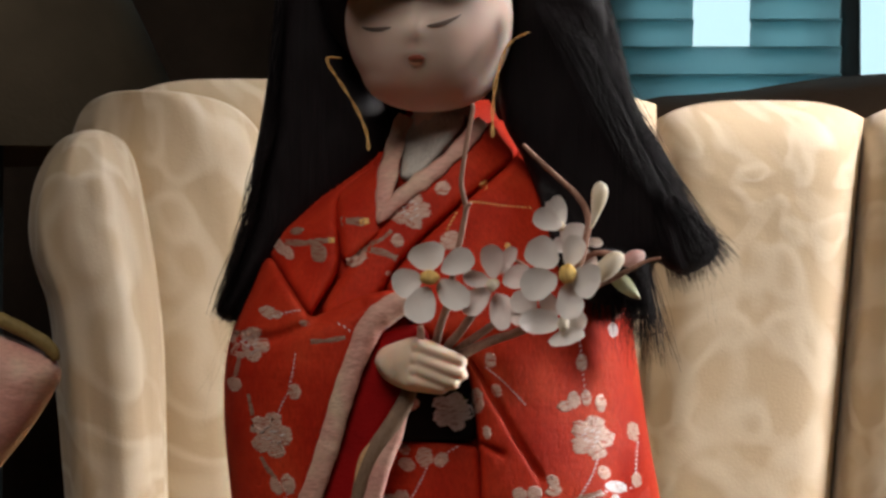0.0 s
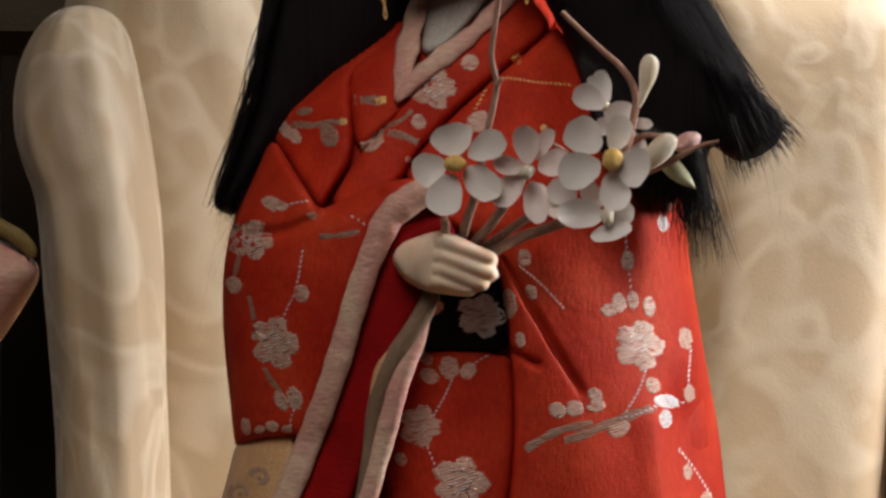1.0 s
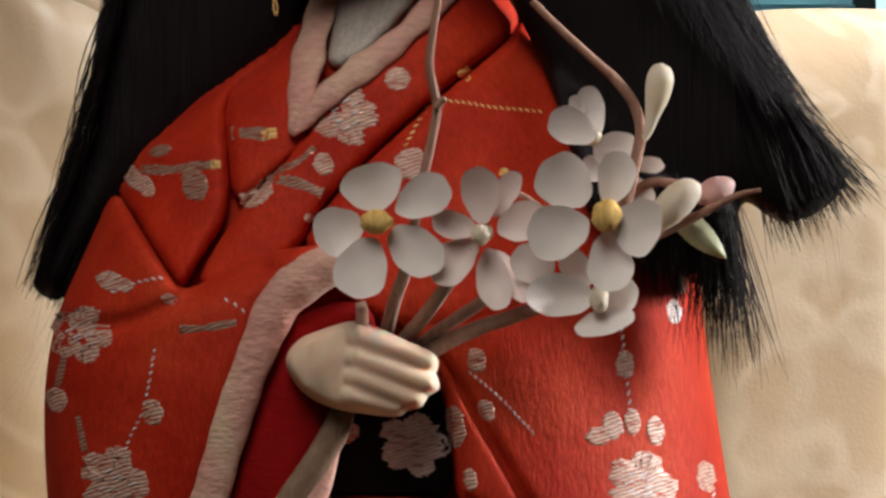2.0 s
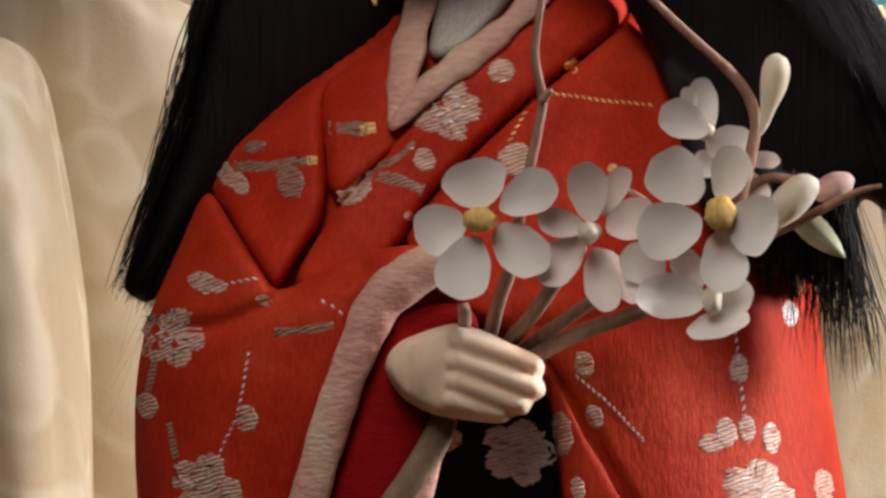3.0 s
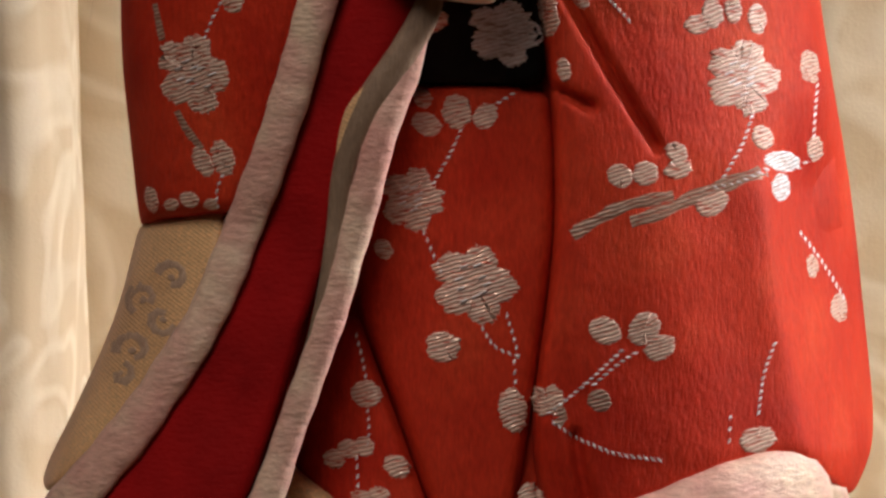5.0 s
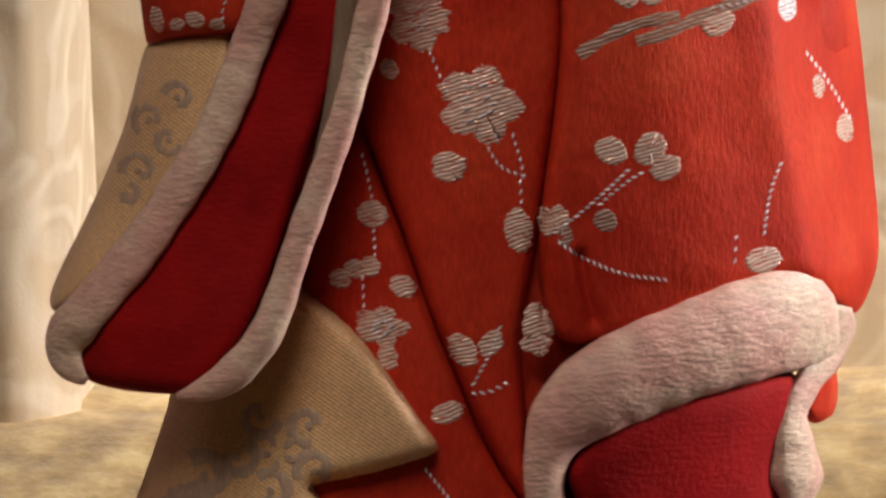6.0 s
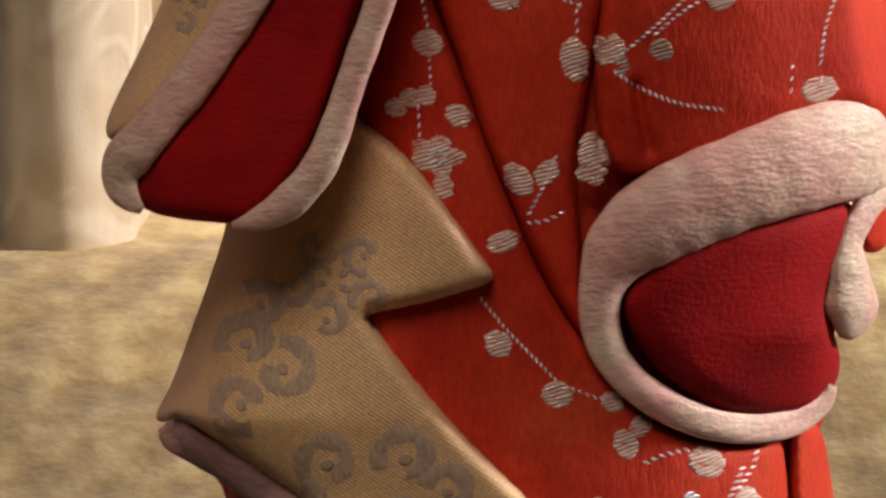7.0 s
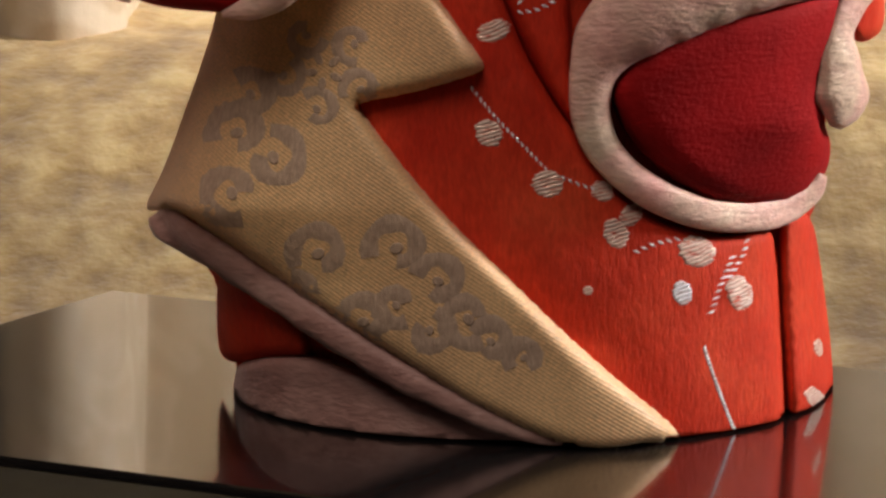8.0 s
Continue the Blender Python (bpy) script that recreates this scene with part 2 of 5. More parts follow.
WALL = plain("brown_wall", (0.09, 0.066, 0.047), (0.07, 0.05, 0.036))
CURTAIN = plain("dark_curtain", (0.10, 0.072, 0.052), (0.07, 0.05, 0.037), 0.9, 30)
FLOOR = plain("wood_floor", (0.16, 0.09, 0.05), (0.10, 0.055, 0.03), 0.4, 6)
CEIL = plain("ceiling_paint", (0.7, 0.68, 0.63), (0.62, 0.6, 0.55), 0.9, 4)
SOFA = plain("brown_sofa", (0.26, 0.18, 0.125), (0.19, 0.13, 0.09), 0.8, 20)
SHADE = plain("olive_lampshade", (0.25, 0.205, 0.14), (0.19, 0.155, 0.105), 0.9, 20)
def slat_mat():
    n = Nodes("blind_slat", (0.45, 0.60, 0.62), 0.6)
    n.b.inputs["Base Color"].default_value = (0.35, 0.5, 0.52, 1)
    tr = n.node("ShaderNodeBsdfTranslucent")
    tr.inputs[0].default_value = (0.72, 0.92, 0.95, 1)
    mx = n.node("ShaderNodeMixShader")
    mx.inputs[0].default_value = 0.8
    n.link(n.b.outputs[0], mx.inputs[1])
    n.link(tr.outputs[0], mx.inputs[2])
    n.link(mx.outputs[0], n.t.nodes["Material Output"].inputs[0])
    n.bump(n.noise(20, 3), 0.2, 0.002)
    return n.mat


SLAT = slat_mat()
FRAME = plain("window_frame_paint", (0.12, 0.16, 0.17), (0.08, 0.11, 0.12), 0.5, 10)
OLIVE = silk("olive_piping", (0.20, 0.14, 0.04), (0.28, 0.20, 0.06), (0.36, 0.27, 0.10), 0.6)
GLASS = Nodes("window_glass", (1, 1, 1), 0.02)
_t, _m = GLASS.node("ShaderNodeBsdfTransparent"), GLASS.node("ShaderNodeMixShader")
_g = GLASS.node("ShaderNodeBsdfGlossy", Roughness=0.02)
_m.inputs[0].default_value = 0.06
GLASS.link(_t.outputs[0], _m.inputs[1])
GLASS.link(_g.outputs[0], _m.inputs[2])
GLASS.link(_m.outputs[0], GLASS.t.nodes["Material Output"].inputs[0])
GLASS = GLASS.mat
DAY = bpy.data.materials.new("daylight_outside")
DAY.use_nodes = True
DAY.node_tree.nodes.clear()
_e = DAY.node_tree.nodes.new("ShaderNodeEmission")
_e.inputs[0].default_value, _e.inputs[1].default_value = (0.62, 0.92, 1.0, 1), 1.3
_o = DAY.node_tree.nodes.new("ShaderNodeOutputMaterial")
DAY.node_tree.links.new(_e.outputs[0], _o.inputs[0])
# ---- mesh helpers ----
class Cloth:
    """Gathers the pieces of one mesh: vertices, faces and material indices."""

    def __init__(self):
        self.v, self.f, self.m = [], [], []

    def add(self, verts, faces, mat=0):
        base = len(self.v)
        self.v += [tuple(p) for p in verts]
        self.f += [tuple(base + i for i in f) for f in faces]
        self.m += [mat] * len(faces)

    def build(self, name, mats, origin=(0, 0, 0), parent=None, label=""):
        me = bpy.data.meshes.new(name)
        o = Vector(origin)
        me.from_pydata([Vector(p) - o for p in self.v], [], self.f)
        for m in mats:
            me.materials.append(m)
        me.polygons.foreach_set("material_index", self.m)
        me.polygons.foreach_set("use_smooth", [True] * len(self.f))
        me.update()
        ob = new(name, me)
        ob.location = o
        if parent:
            ob.parent = parent
            base = Vector()
            up = parent
            while up:
                base += up.location
                up = up.parent
            ob.location = o - base
        if label:
            tagged(ob, label)
        return ob


from mathutils.geometry import delaunay_2d_cdt


def rounded(points, times=2, closed=True):
    """Corner-cutting of an outline or a line."""
    p = np.array(points, float)
    for _ in range(times):
        q = np.roll(p, -1, 0) if closed else p[1:]
        a = p if closed else p[:-1]
        cut = np.empty((2 * len(a), p.shape[1]))
        cut[0::2], cut[1::2] = a * 0.78 + q * 0.22, a * 0.22 + q * 0.78
        p = cut if closed else np.vstack([p[:1], cut, p[-1:]])
    return p


def even(p, step):
    """The closed outline p, walked in even steps."""
    q = np.vstack([p, p[:1]])
    s = np.r_[0, np.cumsum(np.linalg.norm(np.diff(q, axis=0), axis=1))]
    n = max(8, int(s[-1] / step))
    t = np.arange(n) * s[-1] / n
    return np.column_stack([np.interp(t, s, q[:, 0]), np.interp(t, s, q[:, 1])])


def gap(pts, line, closed=True):
    """Distance of each point to an outline or a line."""
    a = np.asarray(line, float)
    b = np.roll(a, -1, 0) if closed else a[1:]
    a = a if closed else a[:-1]
    best = np.full(len(pts), 1e9)
    for p, q in zip(a, b):
        d = q - p
        t = np.clip(((pts - p) @ d) / max(d @ d, 1e-9), 0, 1)
        best = np.minimum(best, np.hypot(*(pts - p - t[:, None] * d).T))
    return best


def inside(pts, poly):
    r = np.zeros(len(pts), bool)
    j = len(poly) - 1
    for i in range(len(poly)):
        (x1, y1), (x2, y2) = poly[i], poly[j]
        c = ((y1 > pts[:, 1]) != (y2 > pts[:, 1])) & (pts[:, 0] < (x2 - x1) * (pts[:, 1] - y1) / (y2 - y1 + 1e-12) + x1)
        r ^= c
        j = i
    return r


def points3(uv, y):
    """Points read from the close camera view, set on its rays at depths y, as rows of x, y, z, kept above the stand."""
    k = 1 + y / DIST
    p = np.column_stack([(uv[:, 0] - 784) * U * k, y, EYE_Z + (700 - uv[:, 1]) * U * k])
    p[:, 2] = np.maximum(p[:, 2], TABLE + 0.0006)
    return p


# ---- the doll's form ----
SECTION = np.array(((-160, 760, 1010), (-60, 740, 1060), (30, 640, 1140), (120, 500, 1240), (220, 390, 1330), (300, 345, 1380), (520, 245, 1425), (640, 222, 1445),
                    (800, 240, 1468), (1000, 280, 1508), (1286, 300, 1540), (1505, 300, 1555), (1640, 300, 1500), (1930, 235, 1460), (2083, 180, 1375),
                    (2213, 270, 1380), (2400, 312, 1392), (2700, 330, 1375)), float)
SLEEVE = np.array(((200, 360), (285, 340), (520, 238), (640, 215), (800, 217), (1100, 250), (1416, 140), (1600, 50), (1740, 60)), float)
random_bumps = np.random.RandomState(4).uniform(0, 6.28, (6, 3))


def ripple(uv):
    """Small unevenness of hand-laid cloth, in metres."""
    s = 0
    for i, (a, b, c) in enumerate(random_bumps):
        w = 0.012 + 0.008 * i
        s = s + np.sin(uv[:, 0] * w * math.cos(a) + uv[:, 1] * w * math.sin(a) + c) / (1 + i)
    return s * 0.00022


def body(uv):
    v = uv[:, 1]
    l, r = np.interp(v, SECTION[:, 0], SECTION[:, 1]), np.interp(v, SECTION[:, 0], SECTION[:, 2])
    c, w = (l + r) / 2, (r - l) / 2
    d = np.interp(v, (-160, 100, 500, 2700), (0.022, 0.034, 0.045, 0.045))
    t = np.minimum(np.abs(uv[:, 0] - c) / w, 1)
    return 0.045 - d * (1 - t ** 2.3) ** 0.5


def turned(uv):
    """The right sleeve: its outer side turns away along a soft edge."""
    u, v = uv[:, 0], uv[:, 1]
    edge = np.interp(v, (900, 1000, 1240, 1430, 1520), (1375, 1352, 1384, 1416, 1440))
    on = np.clip((v - 880) / 160, 0, 1) * np.clip((1640 - v) / 120, 0, 1)
    return body(uv) + 1.1 * np.maximum(0, u - edge) * U * on - 0.0015 * on * np.exp(-((u - edge) / 60) ** 2)


def sleeve(uv):
    l = np.interp(uv[:, 1], SLEEVE[:, 0], SLEEVE[:, 1])
    s = np.clip((uv[:, 0] - l) / 480, 0, 1)
    return 0.034 - 0.041 * np.sqrt(s * (2 - s))


def flat(depth):
    return lambda uv: np.full(len(uv), depth)


# shifts of the four camera views from which the outlines are read
VIEW_SHIFT = {"a": (0, 0), "b": (18, 536), "c": (-54, 1167), "d": (-87, 1713)}


class Panel:
    """A padded piece of cloth tucked in along its outline."""

    def __init__(self, view_key, outline, form, lift, puff, edge=34, grooves=(), cuts=2, seam=1.0):
        off = np.array(VIEW_SHIFT[view_key], float)
        self.line = even(rounded(np.array(outline, float) + off, cuts), 11)
        self.form, self.lift, self.puff, self.edge, self.seam = form, lift / 1000, puff / 1000, edge, seam
        self.grooves = [(rounded(np.array(g, float) + off, 2, False), w, d / 1000) for g, w, d in grooves]

    def depth(self, uv):
        uv = np.asarray(uv, float)
        d = np.minimum(gap(uv, self.line), self.edge) / self.edge
        d = np.where(inside(uv, self.line), d, 0)
        y = self.form(uv) - self.lift - self.puff * np.sqrt(np.maximum(0, 1 - (1 - d) ** 2)) + ripple(uv)
        y = y + 0.0028 * self.seam * np.maximum(0, 1 - gap(uv, self.line) / 14) ** 2
        for g, w, deep in self.grooves:
            y = y + deep * np.exp(-(gap(uv, g, False) / w) ** 2)
        return y

    def lay(self, cloth, mat, step=13, thick=0.008):
        lo, hi = self.line.min(0), self.line.max(0)
        gx, gy = np.meshgrid(np.arange(lo[0], hi[0], step), np.arange(lo[1], hi[1], step))
        gx = gx + (np.arange(gx.shape[0]) % 2)[:, None] * step / 2
        grid = np.column_stack([gx.ravel(), gy.ravel()])
        grid = grid[inside(grid, self.line)]
        grid = grid[gap(grid, self.line) > 4]
        rows = np.vstack([self.line, grid])
        n = len(self.line)
        vs, _, fs, *_ = delaunay_2d_cdt([Vector(p) for p in rows], [], [list(range(n))], 1, 1e-4)
        uv = np.array([tuple(p) for p in vs])
        y = self.depth(uv)
        front = points3(uv, y)
        back = points3(uv, self.form(uv) - self.lift + thick)
        count = len(uv)
        edges = {}
        for f in fs:
            for a, b in zip(f, list(f[1:]) + [f[0]]):
                edges[(a, b)] = True
        rim = [(a, b) for a, b in edges if (b, a) not in edges]
        faces = [tuple(f) for f in fs] + [tuple(count + i for i in reversed(f)) for f in fs] + [(b, a, count + a, count + b) for a, b in rim]
        cloth.add(np.vstack([front, back]), faces, mat)
        return self


def band(cloth, view_key, line, form, lift, mat, high=0.55, most=0.006, across=9, tuck=0.004, wob=0.0):
    """A padded band along a line of (u, v, half width)."""
    p = np.array(line, float)
    p[:, :2] += VIEW_SHIFT[view_key]
    p = rounded(p, 3, False)
    s = np.r_[0, np.cumsum(np.hypot(*np.diff(p[:, :2], axis=0).T))]
    n = max(4, int(s[-1] / 12))
    t = np.linspace(0, s[-1], n)
    p = np.column_stack([np.interp(t, s, p[:, i]) for i in range(3)])
    d = np.gradient(p[:, :2], axis=0)
    d /= np.maximum(np.hypot(*d.T), 1e-9)[:, None]
    side = np.column_stack([-d[:, 1], d[:, 0]])
    p[:, 2] *= 1 + wob * np.sin(t * 0.06) * np.sin(t * 0.023 + 1)
    mid = form(p[:, :2]) - lift / 1000
    rows, faces = [], []
    for i in range(across):
        a = math.pi * i / (across - 1)
        uv = p[:, :2] + side * (p[:, 2] * math.cos(a))[:, None]
        h = np.minimum(p[:, 2] * U * high, most) * math.sin(a)
        y = 0.5 * mid + 0.5 * (form(uv) - lift / 1000) - h + (ripple(uv) if wob else 0) + (tuck if i in (0, across - 1) else 0)
        rows.append(points3(uv, y))
    v = np.vstack(rows)
    for i in range(across):
        j = (i + 1) % across
        for k in range(n - 1):
            faces.append((i * n + k, j * n + k, j * n + k + 1, i * n + k + 1))
    faces.append(tuple(i * n for i in reversed(range(across))))
    faces.append(tuple(i * n + n - 1 for i in range(across)))
    cloth.add(v, faces, mat)


rng = np.random.RandomState(11)


def patch(cloth, panel, u, v, r, mat, lobes=0, squash=1.0, turn=0.0, rise=0.0001):
    """A satin-stitch patch: an oval, or a blossom of five lobes, on a panel."""
    n = 150 if lobes else 64
    a = np.arange(n) * 2 * math.pi / n
    rad = np.ones(n)
    if lobes:
        rad = 0.70 + 0.30 * np.abs(np.cos((a + turn) * lobes / 2)) ** 0.7
    rad = rad * (1 + rng.uniform(-0.08, 0.03, n) * (1 if r > 15 else 0.4))
    c, s = math.cos(turn), math.sin(turn)
    ex, ey = np.cos(a) * rad * r, np.sin(a) * rad * r * squash
    ring = np.column_stack([u + ex * c - ey * s, v + ex * s + ey * c])
    if r > 12:
        step = max(5.0, r * 0.16)
        slip = np.random.RandomState(int(abs(u * 7 + v * 3)) % 9999).uniform(-0.10, 0.10, 400) * r
        ring[:, 0] += slip[((ring[:, 1] + 0.25 * ring[:, 0] + 4000) / step).astype(int) % 400] * np.where(np.abs(np.cos(a)) > 0.3, 1, 0.3)
    pts = [np.array([[u, v]])] + [np.array([u, v]) + (ring - (u, v)) * k for k in (0.4, 0.75, 0.95, 1.0)]
    uv = np.vstack(pts)
    y = panel.depth(uv) - rise
    y[-n:] += rise + 0.00006
    faces = [(0, 1 + (i + 1) % n, 1 + i) for i in range(n)]
    for k in range(3):
        b = 1 + k * n
        faces += [(b + i, b + (i + 1) % n, b + n + (i + 1) % n, b + n + i) for i in range(n)]
    cloth.add(points3(uv, y), faces, mat)


def stitch(cloth, panel, line, w, mat, rise=0.0003, broken=False):
    """A line of couched thread on a panel; broken: single slanted stitches."""
    p = rounded(np.array(line, float), 2, False)
    s = np.r_[0, np.cumsum(np.hypot(*np.diff(p, axis=0).T))]
    n = max(3, int(s[-1] / (11 if broken else 12)))
    t = np.linspace(0, s[-1], n)
    p = np.column_stack([np.interp(t, s, p[:, 0]), np.interp(t, s, p[:, 1])])
    d = np.gradient(p, axis=0)
    d /= np.maximum(np.hypot(*d.T), 1e-9)[:, None]
    q = np.column_stack([-d[:, 1], d[:, 0]])
    if broken:
        for i in range(n):
            along = d[i] * 6 + q[i] * w * 0.5
            wide = np.array([-along[1], along[0]]) / np.hypot(*along) * 2.7
            uv = np.array([p[i] - along, p[i] - wide, p[i] + along, p[i] + wide, p[i]])
            y = panel.depth(uv) - rise
            y[:4] += rise * 0.8
            cloth.add(points3(uv, y), [(0, 4, 1), (1, 4, 2), (2, 4, 3), (3, 4, 0)], mat)
        return
    w = w * (1 + 0.18 * np.sin(t * 0.09 + line[0][0]))
    rows = []
    for k, up in ((-1.0, -0.2), (-0.5, 0.8), (0.5, 0.8), (1.0, -0.2)):
        uv = p + q * (w * k)[:, None]
        rows.append(points3(uv, panel.depth(uv) - rise * up))
    v = np.vstack(rows)
    faces = [(i * n + k, i * n + k + 1, (i + 1) * n + k + 1, (i + 1) * n + k) for i in range(3) for k in range(n - 1)]
    cloth.add(v, faces, mat)


def tube(cloth, line, mat, sides=8, smooth=2):
    """A round tube along 3D points with radii (x, y, z, r)."""
    p = rounded(np.array(line, float), smooth, False)
    n = len(p)
    d = np.gradient(p[:, :3], axis=0)
    d /= np.maximum(np.linalg.norm(d, axis=1), 1e-12)[:, None]
    up = np.tile((0.0, 1.0, 0.0), (n, 1))
    e1 = np.cross(d, up)
    e1 /= np.maximum(np.linalg.norm(e1, axis=1), 1e-9)[:, None]
    e2 = np.cross(d, e1)
    v = []
    for i in range(n):
        for k in range(sides):
            a = 2 * math.pi * k / sides
            v.append(p[i, :3] + p[i, 3] * (math.cos(a) * e1[i] + math.sin(a) * e2[i]))
    faces = [(i * sides + k, i * sides + (k + 1) % sides, (i + 1) * sides + (k + 1) % sides, (i + 1) * sides + k) for i in range(n - 1) for k in range(sides)]
    faces += [tuple(reversed(range(sides))), tuple((n - 1) * sides + k for k in range(sides))]
    cloth.add(v, faces, mat)


def ball(cloth, centre, radii, mat, rings=14, sides=24, shape=None):
    v = []
    for i in range(rings + 1):
        a = math.pi * i / rings
        for k in range(sides):
            b = 2 * math.pi * k / sides
            p = Vector((math.sin(a) * math.cos(b), math.sin(a) * math.sin(b), math.cos(a)))
            if shape:
                p = shape(p)
            v.append(Vector(centre) + Vector([p[j] * radii[j] for j in range(3)]))
    faces = [(i * sides + k, i * sides + (k + 1) % sides, (i + 1) * sides + (k + 1) % sides, (i + 1) * sides + k) for i in range(rings) for k in range(sides)]
    cloth.add(v, [tuple(reversed(f)) for f in faces], mat)


def slab(cloth, lo, hi, mat=0, bevel=0.003, m=Matrix(), segments=2):
    """A block with rounded edges."""
    bm = bmesh.new()
    bmesh.ops.create_cube(bm, size=1)
    for v in bm.verts:
        v.co = Vector([(lo[i] + hi[i]) / 2 + v.co[i] * (hi[i] - lo[i]) for i in range(3)])
    if bevel:
        bmesh.ops.bevel(bm, geom=list(bm.edges), offset=bevel, segments=segments, profile=0.5, affect="EDGES")
    bm.verts.ensure_lookup_table()
    cloth.add([m @ v.co for v in bm.verts], [[v.index for v in f.verts] for f in bm.faces], mat)
    bm.free()
# ---- the room: walls, floor, ceiling ----
def structure(name, lo, hi, mat, label=""):
    c = Cloth()
    slab(c, lo, hi, 0, 0)
    ob = c.build(name, [mat], ((lo[0] + hi[0]) / 2, (lo[1] + hi[1]) / 2, lo[2]))
    ob.data.polygons.foreach_set("use_smooth", [False] * len(ob.data.polygons))
    return tagged(ob, label, "", "", "structure")


structure("floor", (-2.2, -2.6, -0.1), (2.2, 2.6, 0.0), FLOOR, "dark stained wooden floor of the room")
structure("ceiling", (-2.2, -2.6, 2.5), (2.2, 2.6, 2.6), CEIL, "plain off-white painted ceiling")
structure("wall_west", (-2.3, -2.6, 0.0), (-2.2, 2.6, 2.5), WALL, "dark brown painted wall")
structure("wall_east", (2.2, -2.6, 0.0), (2.3, 2.6, 2.5), WALL, "dark brown painted wall")
structure("wall_south", (-2.3, -2.7, 0.0), (2.3, -2.6, 2.5), CEIL, "pale painted wall behind the camera")


def far(u, v, y):
    """A point behind the doll, as the wide view shows it."""
    k = (1.396 + y) / 1.396
    u, v = 870 + (u - 855) * 1.015, 271 + (v - 256) * 1.015
    return Vector(((u - 784) * U * k, y, EYE_Z + (700 - v) * U * k))


# the back wall has a window opening
WY = 2.2
wl, wr = far(1300, 0, WY).x, far(2900, 0, WY).x
wb, wt = far(0, -60, WY).z, 1.95
wall = Cloth()
slab(wall, (-2.2, WY, 0), (wl, WY + 0.12, 2.5), 0, 0)
slab(wall, (wr, WY, 0), (2.2, WY + 0.12, 2.5), 0, 0)
slab(wall, (wl, WY, 0), (wr, WY + 0.12, wb), 0, 0)
slab(wall, (wl, WY, wt), (wr, WY + 0.12, 2.5), 0, 0)
w = tagged(wall.build("wall_north", [WALL], (0, WY, 0)), "dark brown painted wall with a window opening", "", "", "structure")
w.data.polygons.foreach_set("use_smooth", [False] * len(w.data.polygons))

window = tagged(new("window_1"), "window with grey frame and teal-lit blinds", "window", "", "structure")
window.location = (wl, WY, wb)
mull = far(2085, 0, WY).x
for x0, x1, z0, z1, nm in ((wl, wl + 0.04, wb, wt, "jamb"), (wr - 0.04, wr, wb, wt, "jamb"), (mull - 0.009, mull + 0.009, wb, wt, "mullion"),
                           (wl + 0.04, wr - 0.04, wb, wb + 0.03, "window_sill"), (wl + 0.04, wr - 0.04, wt - 0.04, wt, "head_rail")):
    c = Cloth()
    slab(c, (x0 + 0.001, WY + 0.02, z0 + 0.001), (x1 - 0.001, WY + 0.09, z1 - 0.001), 0, 0.004)
    c.build(nm, [FRAME], ((x0 + x1) / 2, WY, z0), window)
for x0, x1 in ((wl + 0.04, mull - 0.009), (mull + 0.009, wr - 0.04)):
    c = Cloth()
    slab(c, (x0, WY + 0.06, wb + 0.03), (x1, WY + 0.064, wt - 0.04), 0, 0)
    p = c.build("pane", [GLASS], (x0, WY + 0.06, wb), window)
    p.visible_shadow = False

# the blind hangs in the left part; a stretch of it is open to the daylight
blind = tagged(new("window_blind"), "half-open horizontal slatted window blind", "blind")
blind.location = (wl, WY - 0.02, wt)
z = wb + 0.02
i = 0
ox0, ox1 = far(1600, 0, WY).x, far(1770, 0, WY).x
oz = far(0, -335, WY).z
while z < wt - 0.03:
    spans = [(wl + 0.002, mull - 0.012)]
    if z > oz:
        spans = [(wl + 0.002, ox0), (ox1, mull - 0.012)]
    for x0, x1 in spans:
        c = Cloth()
        tilt = pose(0, WY - 0.02, z, -47, 0, 0)
        arc = [(0.0150 * q / 4, 0.0030 * (1 - (q / 4) ** 2)) for q in range(-4, 5)]
        rim = arc + [(a, b - 0.0008) for a, b in reversed(arc)]
        m = len(rim)
        c.add([tilt @ Vector((x, a, b)) for x in (x0, x1) for a, b in rim], [(k, (k + 1) % m, m + (k + 1) % m, m + k) for k in range(m)] + [tuple(range(m))[::-1], tuple(range(m, 2 * m))], 0)
        c.build("slat", [SLAT], ((x0 + x1) / 2, WY - 0.02, z), blind)
    z += 0.0215
c = Cloth()
slab(c, (wl + 0.002, WY - 0.045, wt - 0.045), (mull - 0.012, WY - 0.002, wt - 0.002), 0, 0.004)
c.build("head_box", [FRAME], ((wl + mull) / 2, WY - 0.02, wt - 0.04), blind)

sky_board = Cloth()
slab(sky_board, (-2.2, 4.0, 0.0), (4.5, 4.05, 3.5), 0, 0)
tagged(sky_board.build("backdrop", [DAY], (1.1, 4.0, 0)), "bright bluish daylight outside the window", "", "", "structure")


